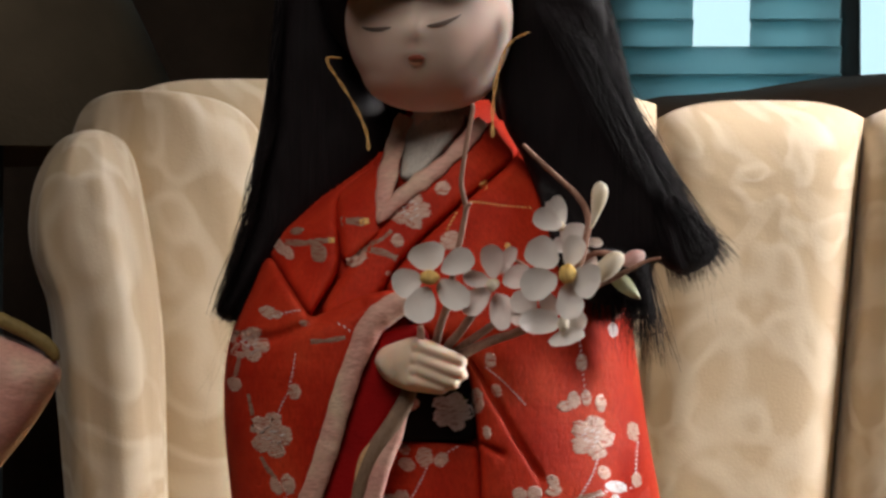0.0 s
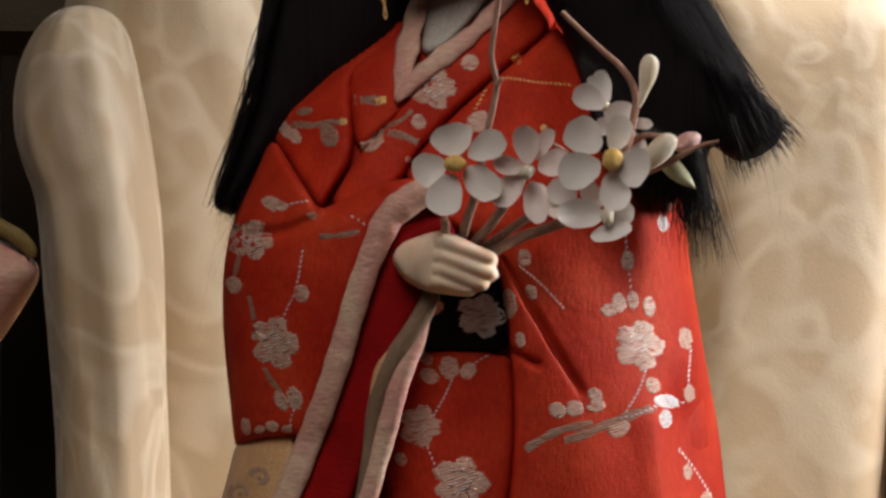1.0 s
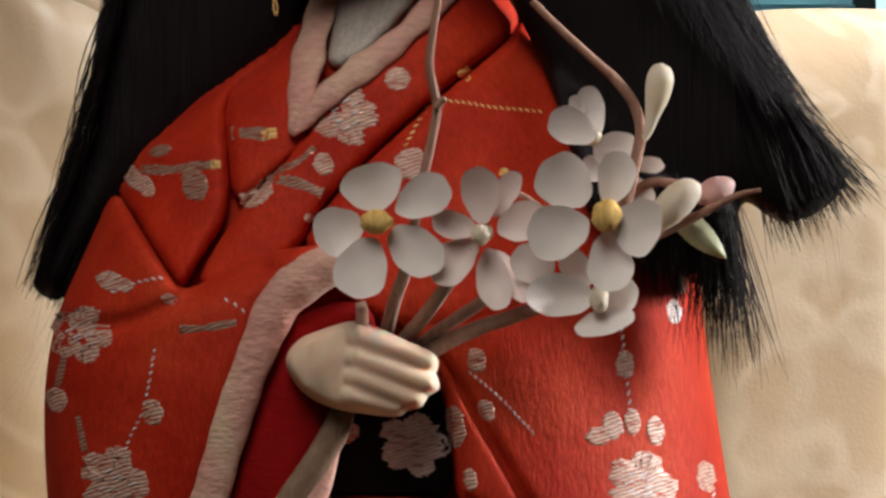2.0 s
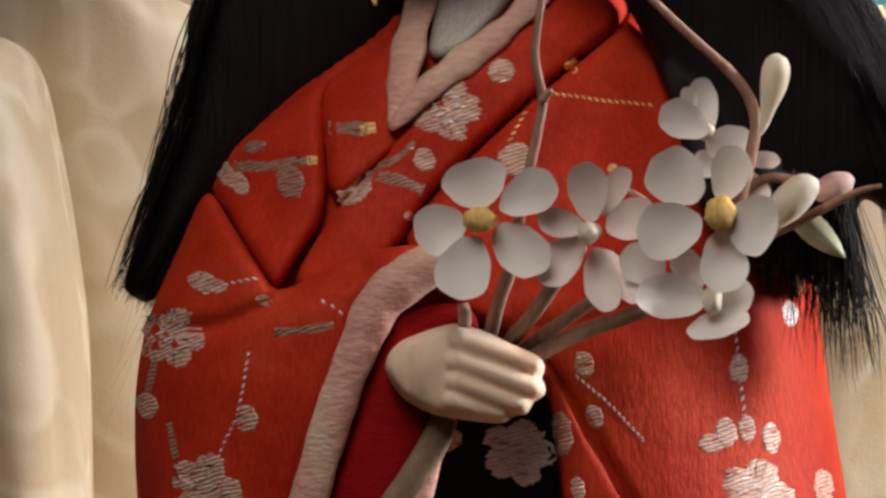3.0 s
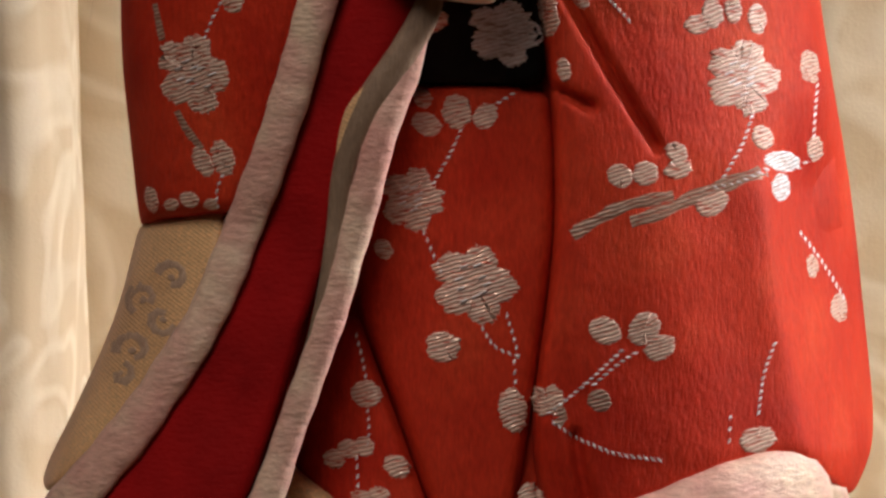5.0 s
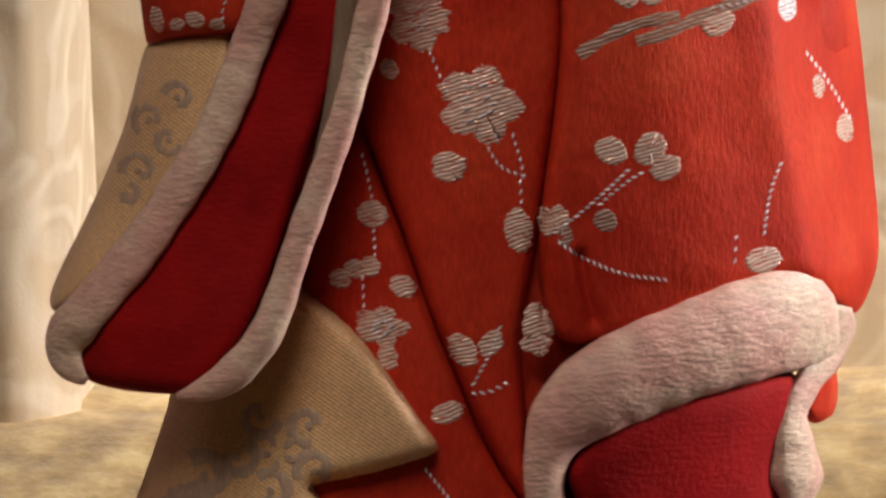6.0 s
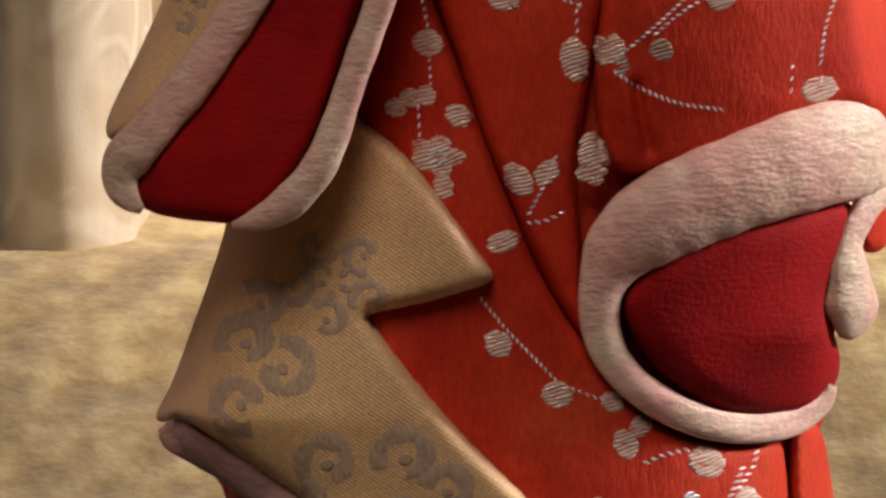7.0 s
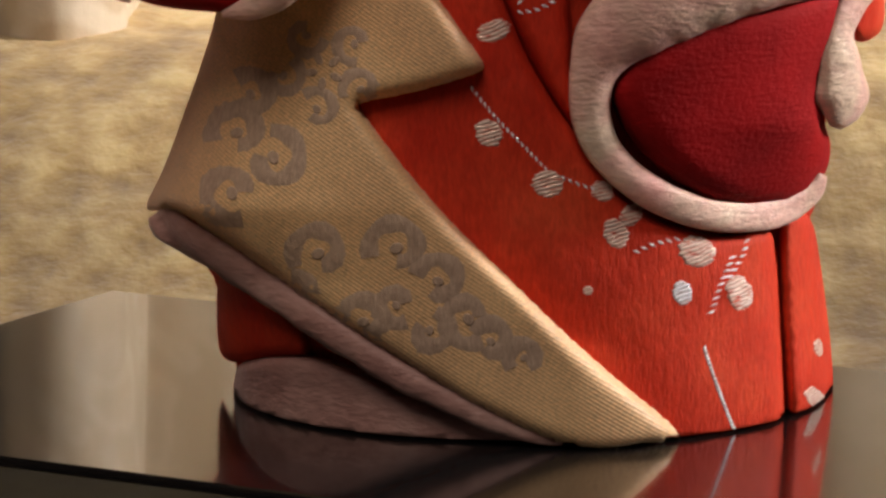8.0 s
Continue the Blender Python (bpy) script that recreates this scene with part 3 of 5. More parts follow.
def curtain(x0, x1, y, z0, z1, seed):
    """A hanging curtain with folds."""
    c = Cloth()
    n, v, f = 90, [], []
    r = random.Random(seed)
    ph = [r.uniform(0, 6) for _ in range(3)]
    for k in range(n + 1):
        x = x0 + (x1 - x0) * k / n
        d = 0.025 * math.sin(k * 0.55 + ph[0]) + 0.012 * math.sin(k * 1.23 + ph[1])
        for zz in (z0, (z0 + z1) / 2, z1):
            v.append((x, y + d, zz))
        for zz in (z0, (z0 + z1) / 2, z1):
            v.append((x, y + d + 0.006, zz))
    for k in range(n):
        a, b = k * 6, k * 6 + 6
        f += [(a, b, b + 1, a + 1), (a + 1, b + 1, b + 2, a + 2), (a + 3, a + 4, b + 4, b + 3), (a + 4, a + 5, b + 5, b + 4)]
    c.add(v, f, 0)
    return tagged(c.build("curtain", [CURTAIN], ((x0 + x1) / 2, y, z0)), "heavy dark brown curtain hanging in folds", "curtain")


curtain(-1.9, wl + 0.0, WY - 0.12, 0.02, 2.2, 3)

# ---- floor lamp with a conical shade, in the dark behind the chair ----
lamp = tagged(new("floor_lamp"), "unlit floor lamp with wide olive fabric shade", "lamp")
lc = far(-420, 0, 1.4)
lamp.location = (lc.x - 0.02, 1.4, 0)
c = Cloth()
v, f = [], []
z0, z1 = far(0, -20, 1.4).z, far(0, -900, 1.4).z
for k in range(40):
    a = 2 * math.pi * k / 40
    for zz, rr in ((z0, 0.135), (z1, 0.05), (z1, 0.047), (z0, 0.132)):
        v.append((lc.x - 0.02 + rr * math.cos(a), 1.4 + rr * math.sin(a), zz))
for k in range(40):
    a, b = 4 * k, 4 * ((k + 1) % 40)
    f += [(a, b, b + 1, a + 1), (a + 1, b + 1, b + 2, a + 2), (a + 2, b + 2, b + 3, a + 3), (a + 3, b + 3, b, a)]
c.add(v, f, 0)
c.build("shade", [SHADE], (lc.x - 0.02, 1.4, z0), lamp, "olive fabric cone shade")
c = Cloth()
tube(c, [(lc.x - 0.02, 1.4, 0.02, 0.012), (lc.x - 0.02, 1.4, 0.5, 0.012), (lc.x - 0.02, 1.4, z1 - 0.01, 0.012)], 0, 12)
c.build("pole", [FRAME], (lc.x - 0.02, 1.4, 0.02), lamp)
c = Cloth()
tube(c, [(lc.x - 0.02, 1.4, 0.0, 0.12), (lc.x - 0.02, 1.4, 0.012, 0.12), (lc.x - 0.02, 1.4, 0.024, 0.02)], 0, 32, 0)
c.build("base_plate", [FRAME], (lc.x - 0.02, 1.4, 0), lamp)

# ---- brown sofa under the window ----
sofa = tagged(new("sofa"), "dark brown sofa with curved back below window", "sofa")
sofa.location = (0.55, 1.55, 0)
c = Cloth()
n, v, f = 60, [], []
sx0, sx1 = 0.08, 1.6
for k in range(n + 1):
    x = sx0 + (sx1 - sx0) * k / n
    u = 784 + x / U / ((1.376 + 1.5) / 1.376)
    top = np.interp(u, (1350, 1500, 1750, 1900, 2050, 2300, 2600, 3200), (-165, -200, -215, -240, -262, -275, -240, -150))
    zt = far(0, top, 1.5).z
    prof = ((1.42, 0.12), (1.42, zt - 0.05), (1.45, zt - 0.012), (1.5, zt), (1.55, zt - 0.012), (1.58, zt - 0.06), (1.58, 0.12))
    v += [(x, y, zz) for y, zz in prof]
for k in range(n):
    for j in range(7):
        f.append((k * 7 + j, (k + 1) * 7 + j, (k + 1) * 7 + (j + 1) % 7, k * 7 + (j + 1) % 7))
f += [tuple(range(7)), tuple(n * 7 + j for j in reversed(range(7)))]
c.add(v, f, 0)
c.build("backrest", [SOFA], (0.84, 1.5, 0.12), sofa)
c = Cloth()
slab(c, (sx0, 1.0, 0.12), (sx1, 1.418, 0.40), 0, 0.05, segments=4)
c.build("seat", [SOFA], (0.84, 1.2, 0.12), sofa)
for x in (sx0 + 0.06, sx1 - 0.06):
    for y in (1.06, 1.52):
        c = Cloth()
        tube(c, [(x, y, 0, 0.02), (x, y, 0.06, 0.024), (x, y, 0.125, 0.03)], 0, 12, 1)
        c.build("leg", [FRAME], (x, y, 0), sofa)

# ---- the armchair on whose seat the stand lies ----
CY = 0.55      # front of the chair's back
SEAT_Z = TABLE - 0.02
chair = tagged(new("armchair"), "cream damask armchair with channelled back and mustard seat", "armchair")
chair.location = (0.02, 0.4, 0)


def padded(name, x0, x1, z0, z1, y, thick, mat, bulge, corner, lean=0.0, label="", crown=0.0, skew=0.0):
    """An upright stuffed channel of the chair's back."""
    c = Cloth()
    nx, nz, v, f = 24, 36, [], []
    for i in range(nx + 1):
        for j in range(nz + 1):
            s, t = i / nx * 2 - 1, j / nz * 2 - 1
            x = (x0 + x1) / 2 + s * (x1 - x0) / 2
            zt = z1 + crown * (1 - abs(s) ** 3.5)
            zz = z0 + (zt - z0) * j / nz
            e = (1 - abs(s) ** 5) ** 0.5 * (1 - max(0, t) ** 10) ** 0.5
            yy = y - bulge * e + lean * (zz - z0) + corner * (1 - e)
            v.append((x + skew * (zz - z1), yy, zz))
    for i in range(nx):
        for j in range(nz):
            a = i * (nz + 1) + j
            f.append((a, a + nz + 1, a + nz + 2, a + 1))
    m = len(v)
    v += [(p[0], y + thick, p[2]) for p in v]
    f += [(m + a, m + d, m + cc, m + b) for a, b, cc, d in f]
    rim = [i * (nz + 1) for i in range(nx + 1)] + [nx * (nz + 1) + j for j in range(1, nz + 1)] + [i * (nz + 1) + nz for i in reversed(range(nx))] + [j for j in reversed(range(1, nz))]
    for a, b in zip(rim, rim[1:] + rim[:1]):
        f.append((b, a, m + a, m + b))
    c.add(v, f, 0)
    return c.build(name, [mat], ((x0 + x1) / 2, y, z0), chair, label)


edges_u = (-100, 620, 1500, 2124, 2760)
tops_v = (-205, -180, -140, -140)
for k in range(4):
    x0, x1 = far(edges_u[k], 0, CY).x, far(edges_u[k + 1], 0, CY).x
    zt = far(0, tops_v[k], CY).z
    padded("back_channel", x0 + 0.0005, x1 - 0.0005, SEAT_Z - 0.06, zt, CY, 0.10, DAMASK, 0.016, 0.008, 0.0, "", 0.0075, 0.09 if k > 1 else 0.0)


def lobe(name, rows, y0, deep, seed):
    """A stuffed upright roll, from rows of height and left and right edge in the wide view, top first."""
    c = Cloth()
    p = rounded(np.array(rows, float), 2, False)
    sides, v, f = 48, [], []
    g = random.Random(seed)
    ph = [g.uniform(0, 6) for _ in range(4)]
    for i, (py, pl, pr) in enumerate(p):
        a, b = far(855 + (pl - 784) / 0.592, 256 + (py - 456) / 0.592, y0), far(855 + (pr - 784) / 0.592, 256 + (py - 456) / 0.592, y0)
        r = (b.x - a.x) / 2
        d = deep * min(1, (r / 0.02) ** 0.5)
        for q in range(sides):
            t = 2 * math.pi * q / sides
            sx, sy = math.cos(t), math.sin(t)
            sx, sy = math.copysign(abs(sx) ** 0.75, sx), math.copysign(abs(sy) ** 0.75, sy)
            pleat = 0.0011 * math.sin(t * 7 + ph[0] + a.z * 9) * math.sin(a.z * 22 + ph[1]) + 0.0005 * math.sin(t * 13 + a.z * 40 + ph[2])
            v.append(((a.x + b.x) / 2 + (r + pleat * min(1, i / 6)) * sx, y0 + deep + (d + pleat * min(1, i / 6)) * sy, a.z))
    n = len(p)
    for i in range(n - 1):
        for q in range(sides):
            f.append((i * sides + (q + 1) % sides, i * sides + q, (i + 1) * sides + q, (i + 1) * sides + (q + 1) % sides))
    f += [tuple(range(sides)), tuple((n - 1) * sides + q for q in reversed(range(sides)))]
    c.add(v, f, 0)
    return c.build(name, [DAMASK], (v[0][0], y0, v[-1][2]), chair)


# the rolled wing in front of the thick side of the back
lobe("wing", [(238, 140, 168), (243, 118, 190), (258, 94, 206), (285, 72, 220), (320, 54, 230), (360, 41, 240), (405, 35, 248), (450, 40, 256), (500, 56, 264), (545, 76, 270), (600, 86, 276), (700, 92, 281),
              (800, 100, 285), (900, 108, 287), (1200, 112, 290), (1600, 112, 292)], 0.40, 0.045, 3)
lobe("back_roll", [(171, 200, 300), (175, 170, 345), (186, 146, 392), (206, 126, 428), (235, 114, 452), (275, 110, 468), (330, 112, 478), (420, 140, 486), (560, 170, 494), (882, 180, 505), (1200, 180, 510), (1600, 180, 512)], 0.465, 0.05, 8)
# seat cushion with a soft crown, thicker towards the back to fit the camera's view
c = Cloth()
nx, ny, v, f = 70, 60, [], []
sx0, sx1, sy0, sy1 = -0.27, 0.36, -0.12, CY - 0.002
for i in range(nx + 1):
    for j in range(ny + 1):
        s, t = i / nx * 2 - 1, j / ny
        x, y = sx0 + (sx1 - sx0) * i / nx, sy0 + (sy1 - sy0) * t
        rise = min(1, max(0, (y - 0.16) / 0.27))
        zz = SEAT_Z - 0.0005 + 0.042 * rise * rise * (3 - 2 * rise) - 0.03 * max(0, (abs(s) - 0.86) / 0.14) ** 2 - 0.04 * max(0, (0.06 - t) / 0.06) ** 2
        zz -= 0.009 * max(0, (y - CY + 0.05) / 0.05) ** 2 * min(1, max(0, (x - 0.04) / 0.06))
        if y > 0.25:
            zz += 0.004 * noise.noise((x * 25, y * 25, 0))
        v.append((x, y, zz))
m = len(v)
for i in range(nx):
    for j in range(ny):
        a = i * (ny + 1) + j
        f.append((a, a + ny + 1, a + ny + 2, a + 1))
v += [(p[0], p[1], SEAT_Z - 0.11) for p in v]
f += [(m + a, m + d, m + cc, m + b) for a, b, cc, d in f]
rim = [i * (ny + 1) for i in range(nx + 1)] + [nx * (ny + 1) + j for j in range(1, ny + 1)] + [i * (ny + 1) + ny for i in reversed(range(nx))] + [j for j in reversed(range(1, ny))]
f += [(b, a, m + a, m + b) for a, b in zip(rim, rim[1:] + rim[:1])]
c.add(v, f, 0)
c.build("seat_cushion", [CHENILLE], (0.04, 0.3, SEAT_Z - 0.1), chair, "mustard chenille seat cushion")
c = Cloth()
slab(c, (-0.28, -0.11, 0.14), (0.37, CY + 0.09, SEAT_Z - 0.112), 0, 0.02, segments=3)
c.build("seat_frame", [DAMASK], (0.04, 0.3, 0.14), chair)
for x in (-0.24, 0.33):
    for y in (-0.07, CY + 0.05):
        c = Cloth()
        tube(c, [(x, y, 0, 0.014), (x, y, 0.07, 0.02), (x, y, 0.142, 0.026)], 0, 12, 1)
        c.build("leg", [FLOOR], (x, y, 0), chair)

# ---- lacquer stand ----
STAND = pose(0.0062, 0.018, SEAT_Z, 0, 0, -28)
c = Cloth()
slab(c, (-0.138, -0.0737, 0.0), (0.138, 0.0737, 0.02), 0, 0.0016, STAND, 3)
st = c.build("display_stand", [LACQUER], (0.0062, 0.018, SEAT_Z))
st.data.polygons.foreach_set("use_smooth", [False] * len(st.data.polygons))
tagged(st, "glossy black lacquered display board lying on the armchair seat", "display stand")
# ---- the doll ----
doll = Cloth()
iRED, iCRIM, iPINK, iTAN, iSCR, iTAUPE, iOBI, iGREY, iTHR, iSIL, iGOLD, iBRO, iIVO, iLIP, iHAIR, iFACE, iLOW, iLASH, iROSE = range(19)


def core():
    """The solid body inside the cloth, standing on the stand."""
    v, f, sides = [], [], 48
    vs = list(range(-160, 2701, 55))
    for vv in vs:
        l, r = np.interp(vv, SECTION[:, 0], SECTION[:, 1]), np.interp(vv, SECTION[:, 0], SECTION[:, 2])
        if 1150 < vv < 2083:
            l, r = max(l, 300), min(r, 1400)
        c, w = (l + r) / 2, (r - l) / 2
        for k in range(sides):
            a = 2 * math.pi * k / sides
            uv = np.array([[c + w * 0.965 * math.cos(a), vv]])
            y = body(uv) + 0.004
            if k > sides // 2:
                y = 0.092 - y
            v.append(points3(uv, y)[0])
    for i in range(len(vs) - 1):
        for k in range(sides):
            f.append((i * sides + k, i * sides + (k + 1) % sides, (i + 1) * sides + (k + 1) % sides, (i + 1) * sides + k))
    f += [tuple(reversed(range(sides))), tuple((len(vs) - 1) * sides + k for k in range(sides))]
    doll.add(v, [tuple(reversed(q)) for q in f], iRED)


core()
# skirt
# the hem's dark rose includes shade from the overhanging flap
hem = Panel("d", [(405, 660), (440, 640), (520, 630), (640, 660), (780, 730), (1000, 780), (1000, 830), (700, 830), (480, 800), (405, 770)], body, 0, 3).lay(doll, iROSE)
under = Panel("d", [(376, 480), (376, 625), (396, 652), (480, 645), (555, 636), (520, 560), (430, 470)], body, -1, 3).lay(doll, iRED)
strip = Panel("d", [(673, -420), (723, -461), (753, -376), (803, -246), (843, -126), (893, -6), (933, 94), (993, 194), (1063, 284), (1110, 345), (1200, 400), (1300, 415),
                    (1380, 385), (1395, 600), (1405, 750), (1395, 830), (1310, 860), (1200, 860), (1100, 760), (900, 560), (700, 330), (620, 200), (590, 0), (600, -180)], body, 2, 2.6).lay(doll, iRED)
side_strip = Panel("d", [(1383, 370), (1446, 370), (1468, 500), (1484, 620), (1490, 700), (1480, 780), (1408, 800), (1407, 752), (1397, 600)], body, 1, 2.5, 26).lay(doll, iRED)
middle = Panel("c", [(780, -320), (1025, -315), (1042, -231), (1045, -71), (1030, 69), (1012, 200), (992, 330), (970, 470), (980, 580), (990, 720), (1040, 840), (965, 745),
                     (905, 645), (862, 540), (812, 420), (772, 300), (722, 170), (690, 85), (690, -50), (730, -180)], body, 0.5, 2.0).lay(doll, iRED)
tan = Panel("d", [(390, -60), (520, -200), (590, -200), (633, -166), (690, -122), (733, -76), (800, 18), (862, 106), (862, 110), (850, 124), (740, 158), (634, 178), (634, 182), (700, 272),
                  (800, 392), (900, 488), (1000, 588), (1100, 678), (1216, 772), (1210, 800), (1050, 830), (850, 742), (700, 648), (550, 548), (400, 438), (300, 362), (262, 376), (246, 366),
                  (282, 300), (322, 190), (347, 120), (380, 20)], body, 6.0, 4.4).lay(doll, iTAN, 12)
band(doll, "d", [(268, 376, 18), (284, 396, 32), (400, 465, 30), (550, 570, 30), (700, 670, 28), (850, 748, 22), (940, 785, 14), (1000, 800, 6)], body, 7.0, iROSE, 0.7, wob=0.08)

# right sleeve, from the shoulder to its cuff
right = Panel("b", [(905, 60), (932, 120), (950, 250), (966, 400), (970, 560), (957, 700), (935, 850), (928, 961), (950, 1085), (1010, 1110), (1200, 1050), (1400, 975), (1470, 1040),
                    (1500, 1050), (1534, 969), (1536, 889), (1520, 740), (1494, 500), (1458, 300), (1420, 50), (1410, -56), (1385, -136), (1352, -236), (1282, -386), (1182, -496),
                    (1080, -545), (1062, -526), (912, -406), (782, -286), (702, -196), (682, -136), (740, -60), (830, 0)], turned, 2.5, 3.0, 40,
              grooves=(([(930, 60), (975, 130), (1040, 250), (1100, 350), (1150, 430)], 7, 3.4), ([(945, 318), (980, 330), (1035, 358)], 8, 3.0), ([(1005, 940), (1015, 1000), (1030, 1060)], 9, 2.2),
                       ([(938, 960), (960, 1030), (1000, 1080)], 30, 1.0))).lay(doll, iRED, 9)
back_flap = Panel("c", [(1470, 520), (1535, 500), (1538, 590), (1500, 615), (1470, 600)], body, -2, 2, 20).lay(doll, iRED)
inner_r = Panel("c", [(1040, 690), (1100, 620), (1200, 570), (1350, 530), (1470, 510), (1475, 600), (1425, 680), (1430, 750), (1446, 796), (1440, 846), (1390, 905), (1267, 915),
                      (1167, 870), (1077, 780)], body, 3.5, 4.5, 60).lay(doll, iCRIM)
band(doll, "c", [(1535, 400, 20), (1520, 405, 70), (1490, 415, 92), (1420, 430, 96), (1300, 470, 90), (1200, 508, 86), (1110, 552, 84), (1045, 605, 66), (1016, 670, 42), (1012, 740, 36), (1032, 800, 33),
                 (1072, 848, 31), (1137, 893, 31), (1217, 924, 29), (1297, 931, 27), (1367, 919, 25), (1420, 880, 18), (1432, 850, 8)], body, 6, iPINK, 0.6, 0.0065, 13, 0.006, 0.02)
band(doll, "c", [(1545, 400, 16), (1535, 440, 36), (1508, 500, 34), (1478, 545, 24), (1458, 590, 22), (1456, 635, 36), (1462, 690, 52), (1462, 735, 42), (1452, 766, 10)], body, 7, iPINK, 0.75, 0.0065, 11, 0.006, 0.1)

# obi
obi = Panel("b", [(690, 290), (705, 316), (740, 320), (930, 324), (955, 310), (950, 200), (925, 90), (800, 130), (740, 180)], body, 2.2, 1.6, 24).lay(doll, iOBI)

# breast
shoulder = Panel("a", [(690, -60), (640, 20), (520, 108), (400, 214), (346, 285), (385, 352), (440, 440), (470, 486), (495, 440), (563, 335), (553, 200), (553, 112), (660, 50), (720, -40)], body, 1.5, 2.6, 30).lay(doll, iRED)
inset = Panel("a", [(549, 105), (640, 25), (720, 0), (700, 180), (720, 200), (650, 260), (566, 335), (552, 200)], body, 1.0, 2.2, 26).lay(doll, iRED)
lapel = Panel("a", [(486, 480), (566, 345), (650, 250), (690, 190), (800, 60), (900, -20), (1020, -120), (1100, -60), (1088, 6), (930, 130), (800, 250), (720, 340), (690, 405), (600, 470)], body, 2.2, 2.6, 32).lay(doll, iRED)
yoke = Panel("a", [(690, 400), (720, 345), (800, 255), (930, 135), (1088, 12), (1110, -60), (1200, 20), (1280, 150), (1300, 420), (1000, 560), (800, 540)], body, 3.6, 2.8, 34).lay(doll, iRED)
collar_in = Panel("a", [(735, 75), (750, -20), (770, -140), (900, -150), (960, -120), (860, 0), (800, 60)], body, 1.0, 1.5, 24,
                  grooves=(([(790, -120), (775, -20), (750, 60)], 9, 0.9), ([(830, -120), (810, -20), (770, 50)], 8, 0.8))).lay(doll, iGREY)
band(doll, "a", [(760, -120, 24), (735, -60, 28), (712, 10, 30), (697, 80, 29), (686, 140, 24), (674, 188, 8)], body, 4.5, iPINK, 0.5, wob=0.16)
band(doll, "a", [(672, 192, 6), (700, 160, 18), (745, 112, 27), (805, 68, 27), (862, 26, 25), (930, -40, 24), (990, -110, 22)], body, 5.5, iPINK, 0.5, wob=0.18)

# left sleeve and its layers
tan_sleeve = Panel("b", [(236, 560), (300, 545), (392, 530), (392, 600), (350, 700), (265, 860), (185, 960), (105, 1030), (65, 1045), (58, 1010), (128, 871), (178, 761), (205, 680), (222, 610)], sleeve, 3, 3, 34).lay(doll, iTAN, 13, 0.02)
inner_l = Panel("b", [(630, 30), (660, -5), (700, -25), (762, -40), (810, -20), (810, 60), (750, 170), (700, 245), (650, 340), (606, 430), (588, 530), (566, 650), (543, 711), (508, 811), (478, 911),
                      (438, 1031), (395, 1111), (335, 1176), (308, 1192), (208, 1186), (140, 1172), (88, 1140), (180, 1021), (255, 921), (305, 831), (355, 750), (410, 640), (450, 550), (485, 450), (525, 330), (560, 220), (598, 100)], sleeve, 4, 2.2, 40).lay(doll, iCRIM, 13, 0.02)
left = Panel("a", [(346, 288), (386, 352), (440, 440), (472, 486), (560, 437), (640, 405), (735, 393), (760, 420), (690, 460), (640, 490), (615, 520), (606, 560), (556, 690), (506, 838), (466, 978), (425, 1080), (412, 1086),
                    (300, 1092), (262, 1104), (252, 1100), (238, 970), (220, 800), (220, 640), (243, 520), (298, 400)], sleeve, 6, 3.8, 42,
             grooves=(([(225, 535), (300, 546), (370, 541), (451, 508), (541, 463), (620, 432)], 17, 2.4), ([(480, 500), (560, 470), (640, 440)], 22, 0.8))).lay(doll, iRED, 10, 0.03)
band(doll, "b", [(752, -115, 30), (690, -88, 46), (632, -40, 42), (606, 20, 38), (573, 100, 37), (535, 220, 36), (505, 330, 36), (465, 450, 36), (430, 540, 36), (392, 640, 36), (353, 731, 36), (290, 831, 38), (222, 931, 40),
                 (150, 1015, 41), (100, 1072, 42), (86, 1104, 37), (90, 1132, 30), (108, 1155, 20), (125, 1168, 8)], sleeve, 8, iPINK, 0.6, 0.005, 11, 0.006, 0.05)
band(doll, "b", [(735, 205, 14), (712, 300, 22), (665, 390, 28), (637, 500, 30), (610, 600, 28), (585, 690, 27), (562, 760, 28), (534, 840, 27), (500, 931, 27), (468, 1031, 29), (440, 1095, 33), (383, 1158, 33), (330, 1185, 22), (285, 1194, 6)],
     sleeve, 7, iPINK, 0.6, 0.005, 11, 0.006, 0.05)
band(doll, "b", [(750, 165, 24), (735, 205, 27), (700, 265, 27), (650, 335, 28), (612, 410, 24), (590, 490, 20), (580, 580, 16), (562, 690, 14), (540, 780, 12), (515, 860, 10), (490, 930, 5)], sleeve, 7.5, iTAUPE, 0.5, 0.004)
band(doll, "b", [(640, 320, 6), (610, 360, 12), (592, 420, 9), (585, 460, 4)], sleeve, 8, iTAN, 0.4, 0.003)

# hand that holds the spray
FINGERS = (((797, 566), (922, 606), 23, 18), ((792, 602), (924, 650), 24, 19), ((790, 638), (904, 682), 22, 17), ((784, 672), (868, 698), 19, 14))


